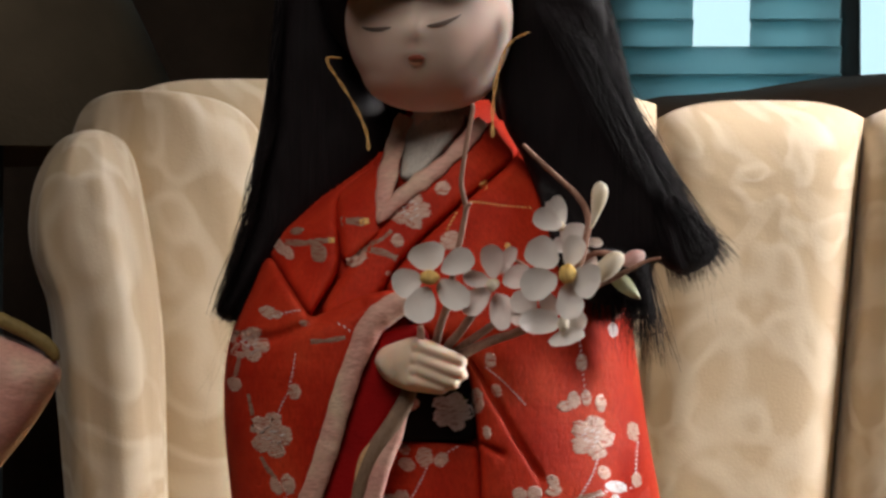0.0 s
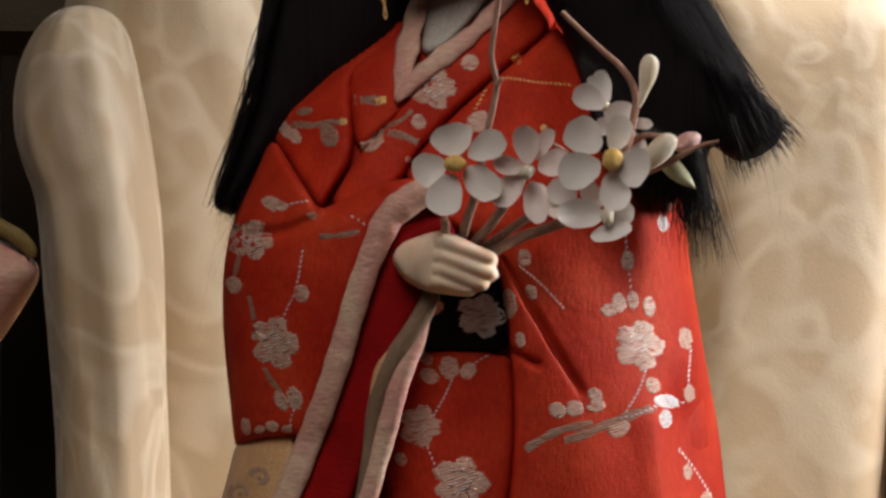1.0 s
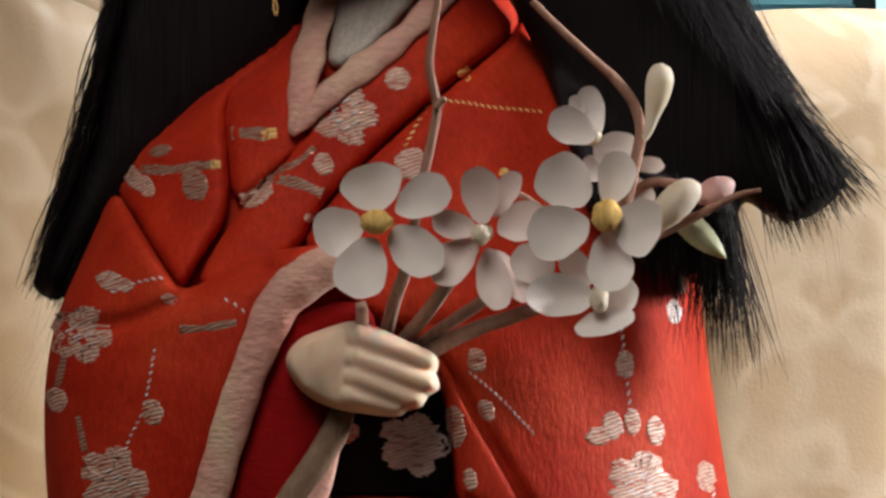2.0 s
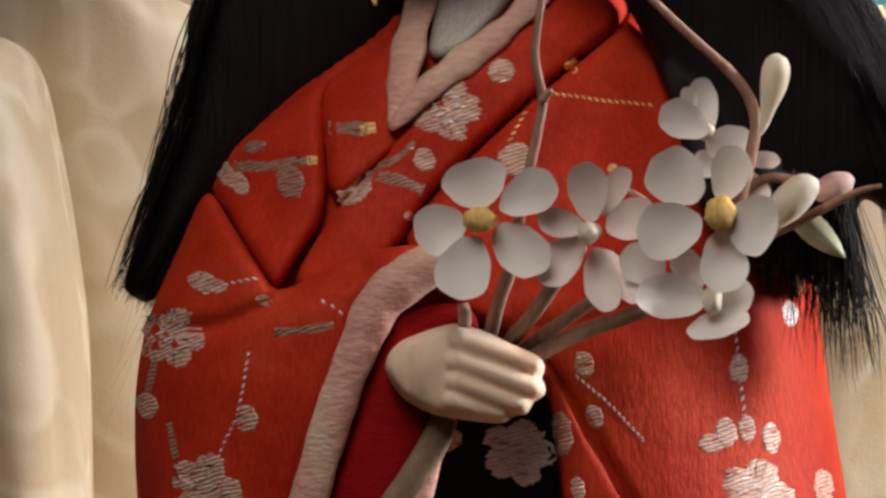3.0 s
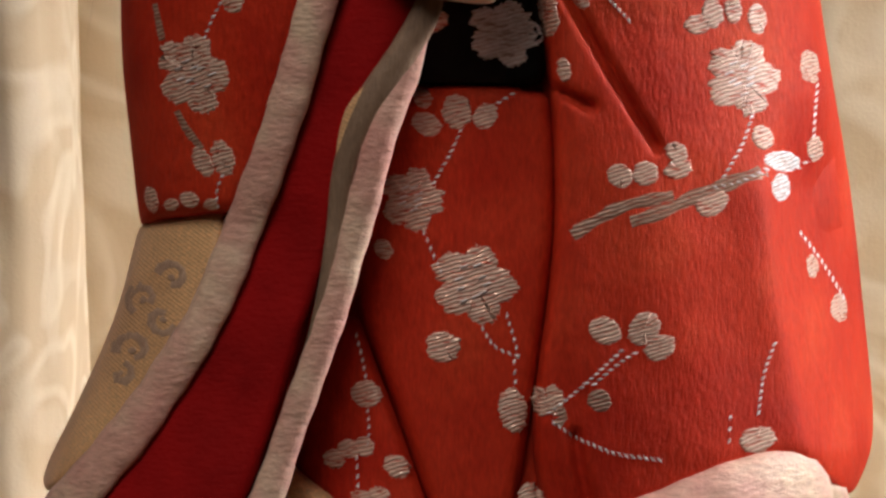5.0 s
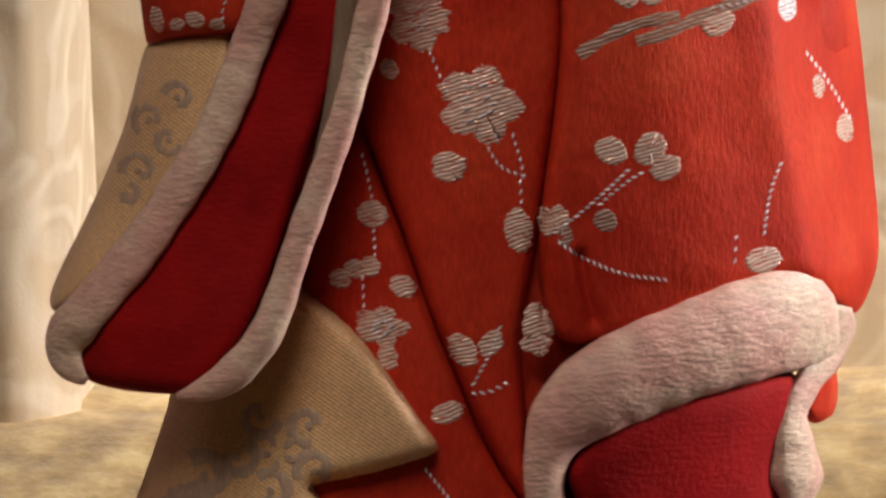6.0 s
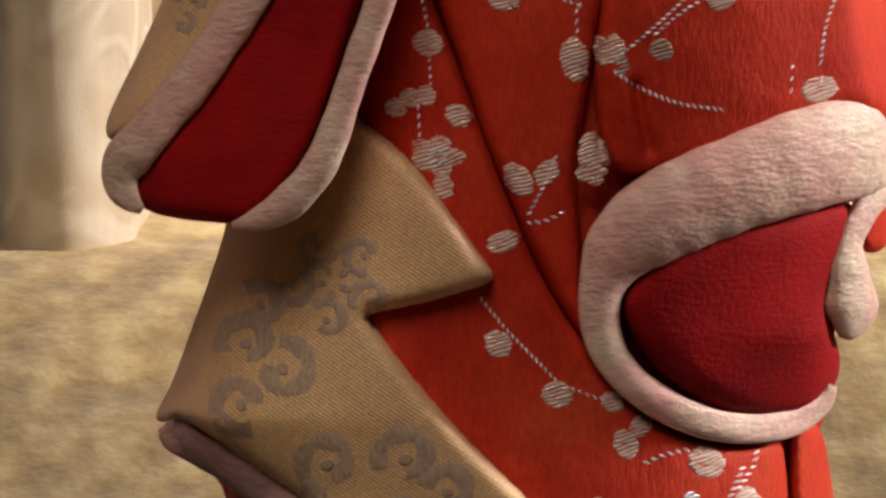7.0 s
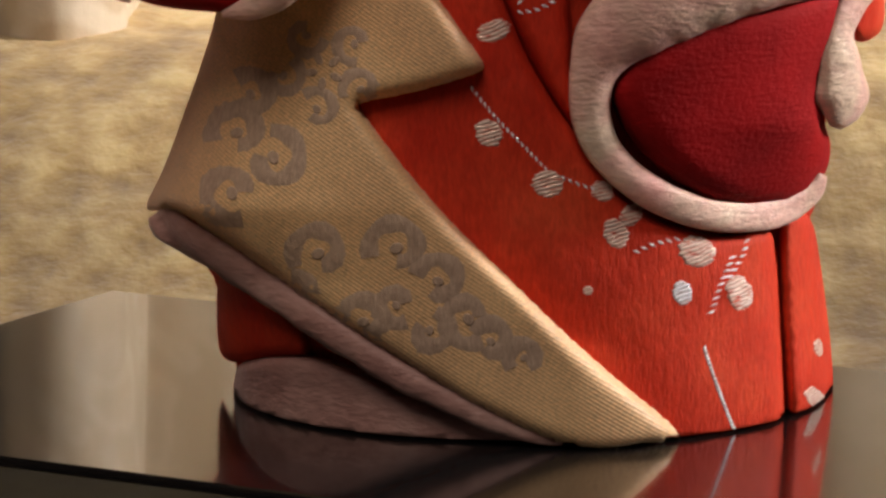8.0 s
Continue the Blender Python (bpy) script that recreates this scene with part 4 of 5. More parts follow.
def hand_form(uv):
    """The back of the hand: wrist, palm and four fingers, melted into each other."""
    def swell(a, b, ra, rb, low, rise=0.8):
        p, q = np.array(a, float), np.array(b, float)
        t = np.clip(((uv - p) @ (q - p)) / ((q - p) @ (q - p)), 0, 1)
        r = ra + (rb - ra) * t
        d = np.hypot(*(uv - p - t[:, None] * (q - p)).T)
        return np.where(d < r, np.sqrt(np.maximum(0, r * r - d * d)) * rise, -1.4 * (d - r)) + low[0] + (low[1] - low[0]) * t
    parts = [swell((700, 616), (714, 622), 52, 56, (12, 16), 0.5), swell((752, 606), (770, 640), 70, 64, (22, 20), 0.5)]
    parts += [swell(a, b, ra, rb, (48, 22), 1.0) for a, b, ra, rb in FINGERS]
    h = np.log(sum(np.exp(np.maximum(p, -200) / 5.0) for p in parts)) * 5.0
    return -0.0165 - np.maximum(h, -30) * U


palm = Panel("a", [(660, 618), (668, 588), (690, 566), (716, 556), (746, 545), (790, 533), (840, 549), (890, 574), (930, 590), (946, 606), (944, 626), (938, 634), (946, 644), (948, 662), (930, 672),
                    (922, 676), (920, 690), (904, 700), (888, 698), (884, 708), (866, 714), (810, 708), (745, 698), (690, 668)], hand_form, 0, 1.2, 16, grooves=(([(736, 540), (714, 590), (716, 650), (738, 704)], 11, 0.9),), cuts=3).lay(doll, iIVO, 5)
band(doll, "a", [(800, 500, 10), (806, 525, 12), (800, 550, 12)], sleeve, 13, iPINK, 0.7)

# ---- embroidery ----
def blossoms(panel, view_key, rows, mat=iTHR, lobes=0):
    ox, oy = VIEW_SHIFT[view_key]
    for u, v, r, squash, turn in rows:
        patch(doll, panel, u + ox, v + oy, r, mat, lobes, squash, turn)
        if lobes and r > 45:
            for k in range(9):
                a = k * 0.7
                q = rng.uniform(0.15, 0.45) * r
                uu, vv = u + ox + q * math.cos(a), v + oy + q * math.sin(a)
                stitch(doll, panel, [(uu - 7, vv + 3), (uu, vv), (uu + 7, vv - 3)], 2.4, iSIL, 0.0005)


def lines(panel, view_key, rows, mat=iSIL, broken=False):
    ox, oy = VIEW_SHIFT[view_key]
    for w, *pts in rows:
        stitch(doll, panel, [(u + ox, v + oy) for u, v in pts], w, mat, 0.0003 if broken else 0.00013, broken)


blossoms(left, "b", [(330, 300, 76, 0.85, 1.3), (268, 25, 62, 0.9, 0.2)], lobes=5)
blossoms(left, "b", [(224, 145, 24, 0.8, 1.2), (400, 168, 25, 0.8, 1.4), (346, 455, 30, 0.55, 1.2), (382, 448, 34, 0.6, 1.3), (255, 522, 24, 0.5, 1.3), (290, 531, 14, 0.8, 0), (322, 522, 18, 0.8, 0.4), (360, 530, 13, 0.8, 0)])
lines(left, "b", [(5, (402, 55), (392, 120), (385, 150)), (5, (378, 175), (362, 205), (350, 235)), (4, (380, 480), (370, 505), (372, 535))], iSIL, True)
lines(left, "b", [(7, (300, 365), (318, 400), (345, 432)), (6, (238, 60), (225, 120)), (6, (262, 175), (275, 240))], iBRO)
blossoms(left, "a", [(340, 462, 27, 0.7, 0.3), (365, 470, 17, 0.8, 0.3), (448, 496, 15, 0.7, 0.2)])
lines(left, "a", [(6, (345, 482), (380, 466), (432, 456)), (5, (553, 497), (570, 505), (584, 517))], iSIL, True)
lines(left, "a", [(8, (466, 552), (520, 548), (572, 538))], iBRO)

blossoms(lapel, "a", [(770, 152, 68, 0.9, 0.4)], lobes=5)
blossoms(lapel, "a", [(868, 88, 25, 0.9, 0), (732, 246, 23, 0.85, 1.0), (608, 300, 34, 0.7, -0.6), (705, 345, 9, 1, 0)])
lines(lapel, "a", [(11, (625, 272), (680, 278), (730, 300)), (6, (640, 262), (690, 240), (715, 215))], iBRO)
blossoms(shoulder, "a", [(382, 272, 28, 0.55, 1.0), (405, 288, 22, 0.7, 1.2)])
blossoms(shoulder, "a", [(495, 285, 32, 0.8, 1.2), (430, 222, 22, 0.5, -0.2)], iBRO)
lines(shoulder, "a", [(10, (395, 256), (450, 258), (505, 250), (530, 246))], iBRO)
lines(shoulder, "a", [(9, (524, 247), (542, 247))], iGOLD)
lines(inset, "a", [(13, (562, 190), (600, 188), (630, 192))], iBRO)
lines(inset, "a", [(12, (618, 192), (632, 189), (646, 188))], iGOLD)
lines(yoke, "a", [(7, (955, 128), (1000, 132), (1040, 140), (1090, 144), (1132, 148)), (8, (924, 140), (905, 170), (884, 210))], iGOLD, True)
blossoms(yoke, "a", [(993, 78, 15, 0.9, 0.8), (1066, 262, 10, 1, 0)], iGOLD)
blossoms(yoke, "a", [(893, 245, 36, 0.8, -0.4)])

blossoms(obi, "b", [(882, 228, 68, 0.92, 0.1)], iSIL, lobes=5)
blossoms(obi, "b", [(757, 208, 26, 0.7, -0.4)])

blossoms(middle, "b", [(826, 672, 80, 0.92, 0.6), (716, 522, 62, 0.95, 0.9)], lobes=5)
blossoms(middle, "b", [(772, 784, 32, 0.9, 0), (742, 388, 28, 0.75, 0.5), (795, 366, 32, 0.85, 1.3), (846, 374, 26, 0.8, -0.8), (735, 342, 20, 0.8, 1), (665, 610, 20, 0.8, 1)])
lines(middle, "b", [(6, (802, 400), (785, 440), (755, 492)), (6, (738, 580), (752, 615), (768, 650)), (6, (842, 752), (862, 785), (902, 800)), (5, (885, 728), (898, 770), (905, 800)), (5, (870, 350), (895, 335))], iSIL, True)
blossoms(middle, "c", [(968, 265, 42, 0.62, 1.5), (868, 480, 34, 0.72, 0.9), (918, 468, 28, 0.7, -0.9)])
lines(middle, "c", [(6, (934, 440), (915, 490), (888, 540)), (9, (888, 558), (915, 556), (946, 540)), (5, (970, 180), (972, 215))], iSIL, True)

blossoms(strip, "c", [(708, 236, 28, 0.9, 0.1), (650, 352, 22, 0.8, 0.5), (676, 334, 20, 0.9, 0), (703, 330, 20, 0.9, 0.5), (762, 366, 26, 0.8, 0.4), (735, 492, 26, 0.7, 1.2), (842, 592, 32, 0.6, -0.4)])
blossoms(strip, "c", [(722, 438, 52, 0.75, 0.2)], lobes=5)
lines(strip, "c", [(5, (690, 132), (700, 170), (706, 205)), (5, (710, 266), (712, 300), (710, 325)), (4, (690, 350), (692, 400))], iSIL, True)
blossoms(strip, "d", [(866, 230, 28, 0.85, 0.8), (972, 322, 30, 0.85, 0.2), (1070, 335, 22, 0.85, 0.6), (1095, 412, 30, 0.75, 1.0), (1122, 378, 25, 0.7, -0.8), (1240, 445, 34, 0.85, 0.3), (1318, 520, 34, 0.7, 1.3), (1045, 516, 9, 1, 0)])
blossoms(strip, "d", [(1215, 520, 24, 0.75, 1.3)], iSIL)
lines(strip, "d", [(6, (836, 150), (880, 205), (925, 250), (968, 295)), (6, (1000, 312), (1025, 322), (1052, 330)), (11, (1132, 445), (1165, 430), (1205, 422)), (13, (1268, 555), (1282, 510), (1305, 455)), (11, (1300, 490), (1325, 450), (1330, 425)),
                   (7, (1256, 622), (1275, 680), (1300, 745), (1312, 775))], iSIL, True)
lines(strip, "d", [(3, (1256, 622), (1275, 680), (1300, 745), (1312, 775))], iSIL)
blossoms(side_strip, "d", [(1461, 620, 17, 0.5, 1.5), (1456, 712, 22, 0.7, 0.9)])

blossoms(right, "b", [(1300, 306, 72, 0.95, 0.9)], lobes=5)
blossoms(right, "b", [(1270, 80, 28, 0.62, 1.5), (1222, 212, 24, 0.75, 0), (1248, 192, 28, 0.7, 1.4), (1284, 186, 26, 0.6, 1.5), (1327, 202, 28, 0.6, 1.5), (1338, 412, 24, 0.8, 1), (1420, 286, 30, 0.6, 1.4), (1430, 432, 24, 0.6, 1.5),
                      (1246, 525, 32, 0.85, -0.5), (1086, 480, 25, 0.85, 0.5), (1130, 476, 24, 0.95, 0), (1186, 438, 22, 0.8, 0.6), (1188, 468, 26, 0.7, -0.3)])
blossoms(right, "b", [(1427, 640, 22, 0.5, 1.5), (1474, 714, 26, 0.6, 1.5), (1060, 755, 30, 0.85, 0.4), (1128, 752, 34, 0.8, -0.9), (1156, 785, 30, 0.75, -0.5), (997, 72, 24, 0.75, 1.4), (1015, 165, 22, 0.7, 1.2), (955, 195, 40, 0.55, 1.5), (985, 292, 22, 0.6, 1.5)])
blossoms(right, "b", [(1372, 454, 32, 0.6, 0.1), (1370, 500, 26, 0.65, 1.5)], iSIL)
lines(right, "b", [(12, (1000, 585), (1040, 560), (1090, 532), (1180, 515)), (13, (1104, 562), (1160, 545), (1220, 515), (1290, 488), (1345, 470))], iBRO)
lines(right, "b", [(7, (1264, 0), (1267, 40), (1270, 60)), (7, (1273, 100), (1278, 140), (1281, 165)), (7, (1318, 375), (1305, 420), (1270, 480)), (6, (1434, 320), (1430, 370), (1428, 410)), (8, (1425, 445), (1405, 465), (1385, 470)),
                   (7, (1406, 582), (1440, 625), (1482, 695)), (6, (1040, 850), (1080, 815), (1112, 795)), (9, (1255, 500), (1300, 490), (1345, 468)), (4, (985, 95), (1040, 140), (1100, 205))], iSIL, True)
blossoms(right, "c", [(1015, 250, 28, 0.5, 1.4), (1042, 248, 30, 0.55, 1.4), (1002, 442, 50, 0.55, 1.5), (1402, 318, 34, 0.7, -0.3), (985, 470, 16, 0.8, 0)])
blossoms(right, "c", [(1122, 248, 22, 0.95, 0)], iBRO)
lines(right, "c", [(6, (1032, 270), (1090, 225), (1160, 160)), (8, (1040, 288), (1080, 315), (1150, 345), (1228, 354)), (6, (1432, 148), (1412, 200), (1404, 270)), (4, (1354, 278), (1352, 320))], iSIL, True)
lines(right, "c", [(11, (1050, 262), (1060, 280), (1045, 292))], iBRO)
blossoms(right, "a", [(1380, 518, 24, 0.6, 1.5)], iSIL)
blossoms(right, "a", [(1392, 468, 18, 0.7, 1.5)])


def scroll(panel, view_key, u, v, r, turn, sweep=5.0, w=17):
    """A woven scroll: an open ring whose end curls inwards."""
    ox, oy = VIEW_SHIFT[view_key]
    pts = []
    for k in range(16):
        t = k / 15
        a = turn + sweep * t
        q = r * (1 - 0.55 * t ** 2.2)
        pts.append((u + ox + q * math.cos(a), v + oy + q * math.sin(a)))
    stitch(doll, panel, pts, w, iSCR, 0.00018)
    patch(doll, panel, u + ox, v + oy, r * 0.26, iSCR, 0, 0.8, turn, 0.0002)


for u, v, r, turn in ((560, 450, 48, 2.6), (700, 440, 50, 2.8), (640, 575, 44, 3.0), (775, 500, 42, 3.4), (830, 570, 46, 1.0), (760, 590, 36, 5.0), (405, 340, 50, 1.2), (480, 275, 50, 4.6),
                      (415, 230, 46, 2.8), (870, 610, 34, 3.6), (700, 545, 34, 1.0), (520, 520, 30, 4.4), (440, 160, 38, 4.0), (930, 640, 30, 2.4)):
    scroll(tan, "d", u, v, r, turn)
for k in range(5):
    a = k * 1.2566 + 0.5
    scroll(tan, "d", 572 + 74 * math.cos(a), 118 + 70 * math.sin(a), 34, a + 2.2, 4.6, 11)
    patch(doll, tan, 572 - 87 + 24 * math.cos(a), 118 + 1713 + 24 * math.sin(a), 12, iSCR, 0, 0.6, a, 0.0002)
for u, v, r, turn in ((290, 660, 26, 3.4), (240, 700, 28, 2.2), (275, 735, 26, 0.5), (220, 790, 30, 3.0), (200, 830, 20, 5.0)):
    scroll(tan_sleeve, "b", u, v, r, turn, 4.6, 8)

# ---- head ----
hc = at(828, -478, 0.014)


def jaw(z):
    """How much wider than an egg the cheeks and the chin are at height z of the head."""
    return 1 if z > 0 else 1 + 0.16 * -z + 0.85 * max(0, -z - 0.68)


def head_shape(p):
    q = Vector(p)
    q.x *= jaw(q.z)
    if q.z < 0:
        q.y *= 1 + 0.05 * -q.z
    if q.y < 0:
        q.y -= 0.085 * math.exp(-(((q.x + 0.20) / 0.13) ** 2 + ((q.z + 0.34) / 0.11) ** 2))
        q.y -= 0.03 * math.exp(-(((q.x + 0.17) / 0.10) ** 2 + ((q.z + 0.10) / 0.22) ** 2))
        q.y -= 0.05 * math.exp(-(((q.x + 0.16) / 0.13) ** 2 + ((q.z + 0.52) / 0.05) ** 2))
        q.y += 0.035 * math.exp(-(((q.x + 0.56) / 0.24) ** 2 + ((q.z + 0.20) / 0.08) ** 2))
        q.y += 0.035 * math.exp(-(((q.x - 0.20) / 0.26) ** 2 + ((q.z + 0.13) / 0.08) ** 2))
    return q


ball(doll, hc, (0.0256, 0.026, 0.0345), iFACE, 60, 90, head_shape)
band(doll, "a", [(874, -200, 95), (868, -120, 90), (862, -40, 80)], flat(0.028), 0, iFACE, 0.9, 0.02, 15)


def face_form(uv):
    p = points3(uv, np.full(len(uv), -0.006))
    y = []
    for x, _, zz in p:
        dx, dz = (x - hc.x) / 0.0256, (zz - hc.z) / 0.0345
        dx /= jaw(dz)
        s = math.sqrt(max(0.02, 1 - dx * dx - dz * dz))
        q = head_shape(Vector((dx, -s, dz)))
        y.append(hc.y + q.y * 0.026)
    return np.array(y)


band(doll, "a", [(764, -312, 3), (778, -318, 9), (788, -314, 7), (800, -319, 9), (814, -312, 3)], face_form, 0.1, iLIP, 0.3)
band(doll, "a", [(768, -300, 3), (788, -294, 9), (810, -301, 3)], face_form, 0.15, iLOW, 0.35)
band(doll, "a", [(624, -404, 2), (645, -398, 7), (680, -400, 8), (712, -408, 2)], face_form, 0.05, iLASH, 0.12)
band(doll, "a", [(822, -414, 2), (850, -416, 8), (890, -428, 7), (926, -448, 2)], face_form, 0.05, iLASH, 0.12)

# ---- hair ----
crown = at(812, -560, 0.028)
ball(doll, crown, (0.034, 0.031, 0.036), iHAIR, 30, 48)
# Hair above the view, added and set forward to shade the face.
unseen_bangs = Panel("a", [(540, -520), (560, -760), (640, -900), (812, -960), (990, -900), (1090, -760), (1110, -540), (1060, -520), (940, -508), (812, -512), (690, -506), (590, -512)], flat(-0.012), 0, 8, 120,
              grooves=[([(u, -900), (u + 6, -700), (u, -505)], 9, 0.8) for u in range(600, 1080, 60)]).lay(doll, iHAIR, 16, 0.03)
hair_back = Panel("a", [(400, -800), (560, -930), (812, -980), (1060, -930), (1240, -800), (1340, -560), (1370, -300), (1400, -100), (1420, 150), (1400, 380), (1150, 300), (800, 200), (520, 250), (330, 350), (300, 100), (350, -150), (380, -480)], flat(0.066), 0, 12, 120).lay(doll, iHAIR, 22, 0.022)
hair_l = Panel("a", [(560, -800), (430, -700), (390, -480), (368, -250), (342, 0), (302, 180), (245, 335), (198, 455), (205, 485), (250, 505), (300, 420), (370, 330), (480, 230), (620, 120), (720, 0), (700, -150), (600, -260), (560, -420)], flat(0.044), 0, 7, 90).lay(doll, iHAIR, 18, 0.02)


def over(uv):
    return np.minimum(body(uv), 0.03)


hair_r = Panel("a", [(1040, -760), (1230, -720), (1350, -520), (1372, -400), (1396, -270), (1475, -67), (1560, 60), (1640, 180), (1700, 260), (1690, 300), (1640, 340), (1575, 360), (1500, 300), (1490, 420), (1470, 470),
                     (1400, 445), (1330, 442), (1270, 410), (1215, 330), (1184, 200), (1150, 90), (1098, -20), (1055, -90), (1030, -200), (1056, -400)], over, 14, 5, 80).lay(doll, iHAIR, 18, 0.012)


def strand(root, tip, bend, y0, y1, r=0.00012, wave=0.0):
    """A single hair or thin lock from root to tip."""
    p = []
    a, b = np.array(root, float), np.array(tip, float)
    side = np.array([-(b - a)[1], (b - a)[0]]) * bend
    for k in range(7):
        t = k / 6
        uv = a + (b - a) * t + side * math.sin(math.pi * t) + wave * np.array([math.sin(t * 9), 0])
        q = at(uv[0], uv[1], y0 + (y1 - y0) * t)
        p.append((*q, r * (1 - 0.75 * t ** 3)))
    tube(doll, p, iHAIR, 3, 0)


hr = random.Random(5)


def fringe(count, root_a, root_b, tip_a, tip_b, y0, y1, spread, r=0.00016, bend=0.03):
    for _ in range(count):
        s = hr.random()
        root = [root_a[i] + (root_b[i] - root_a[i]) * s + hr.gauss(0, 6) for i in (0, 1)]
        s = min(1, max(0, s + hr.gauss(0, 0.06)))
        tip = [tip_a[i] + (tip_b[i] - tip_a[i]) * s + hr.gauss(0, spread) for i in (0, 1)]
        strand(root, tip, hr.gauss(0, bend), y0 + hr.gauss(0, 0.002), y1 + hr.gauss(0, 0.003), r * hr.uniform(0.5, 1.3))


fringe(240, (300, 180), (420, 200), (188, 468), (270, 515), 0.046, 0.042, 11)
fringe(120, (350, -150), (305, 180), (320, 60), (192, 455), 0.038, 0.037, 7, 0.00014)
fringe(120, (384, -500), (365, -200), (362, -180), (340, 30), 0.038, 0.037, 5, 0.00014)
fringe(330, (1480, 60), (1620, 160), (1570, 395), (1745, 285), 0.012, 0.014, 17)
fringe(330, (1280, 250), (1480, 300), (1300, 450), (1500, 520), 0.0, 0.01, 22)
fringe(170, (1400, 300), (1490, 300), (1415, 560), (1530, 610), 0.008, 0.012, 30, 0.00013)
fringe(150, (1396, -270), (1475, -60), (1460, -90), (1690, 230), 0.012, 0.012, 9, 0.00014)
fringe(80, (1364, -490), (1396, -270), (1392, -280), (1470, -70), 0.012, 0.012, 8, 0.00014)
fringe(70, (1150, -480), (1300, -450), (1400, 10), (1640, 220), 0.002, 0.006, 14, 0.0001, 0.02)
fringe(9, (330, 60), (250, 330), (170, 380), (190, 800), 0.04, 0.04, 22, 0.00004, 0.06)
fringe(14, (1500, 0), (1690, 260), (1640, 120), (1700, 560), 0.012, 0.012, 40, 0.00004, 0.08)

# gold cords hanging beside the cheeks
for line in ([(555, -312), (516, -316), (520, -290), (556, -240), (612, -150), (640, -80), (644, -30)], [(1130, -390), (1085, -370), (1056, -335), (1030, -240), (1020, -150), (1022, -70)]):
    q = rounded(line, 2, False)
    for twist in (0, math.pi):
        p = []
        for i, (u, v) in enumerate(q):
            a = i * 0.9 + twist
            w = at(u + 4 * math.cos(a), v, -0.003 + 0.0005 * math.sin(a))
            p.append((*w, 0.0002))
        tube(doll, p, iGOLD, 6, 1)

ob = doll.build("doll", SKIN_SET, (0.005, 0.045, TABLE))
tagged(ob, "kimono doll in red embroidered silk with long black hair", "doll")
# ---- spray of plum blossom in the doll's hand ----
spray = tagged(new("blossom_spray"), "artificial white plum blossom spray held in the doll's hand", "artificial flowers")
spray.location = at(880, 590, -0.022)
SD = -0.027


def stem(name, pts, mat, r0, r1, y0, y1, sides=10):
    n = len(pts) - 1
    c = Cloth()
    tube(c, [(*at(u, v, y0 + (y1 - y0) * i / n), (r0 + (r1 - r0) * i / n) * U) for i, (u, v) in enumerate(pts)], 0, sides)
    return c.build(name, [mat], at(*pts[0], y0), spray)


stem("stalk", [(770, 735), (820, 640), (848, 560), (862, 500), (885, 440), (900, 390)], STALK, 15, 11, 0.0, SD + 0.004)
stem("stalk", [(780, 730), (840, 640), (880, 570), (925, 520), (970, 455), (1010, 400)], STALK, 15, 12, 0.0, SD + 0.004)
stem("stalk", [(780, 735), (850, 650), (900, 585), (980, 530), (1060, 475), (1130, 430)], STALK, 13, 11, 0.001, SD + 0.006)
stem("stalk", [(785, 735), (860, 650), (925, 592), (1010, 550), (1090, 525), (1180, 490)], STALK, 17, 12, 0.0, SD + 0.004)
stem("twig", [(885, 430), (905, 330), (918, 265), (932, 200), (944, 140), (934, 100), (926, 60), (934, 0), (948, -84), (966, -172), (960, -182)], TWIG, 10, 6, SD + 0.004, SD - 0.002)
stem("twig", [(1270, 380), (1296, 300), (1312, 230), (1322, 180), (1306, 128), (1272, 86), (1240, 58), (1180, 4), (1135, -40), (1118, -58)], TWIG, 12, 7, SD + 0.003, SD)
stem("twig", [(1290, 400), (1345, 376), (1400, 352), (1450, 326), (1500, 300), (1542, 292)], TWIG, 13, 4, SD + 0.004, SD)
stem("twig", [(1270, 330), (1330, 276), (1380, 280), (1430, 290)], TWIG, 9, 8, SD + 0.007, SD + 0.006)
stem("twig", [(942, 140), (950, 128), (958, 124)], TWIG, 9, 5, SD, SD - 0.001)
stem("twig", [(1150, 340), (1100, 300), (1040, 290)], TWIG, 6, 5, SD + 0.008, SD + 0.008)


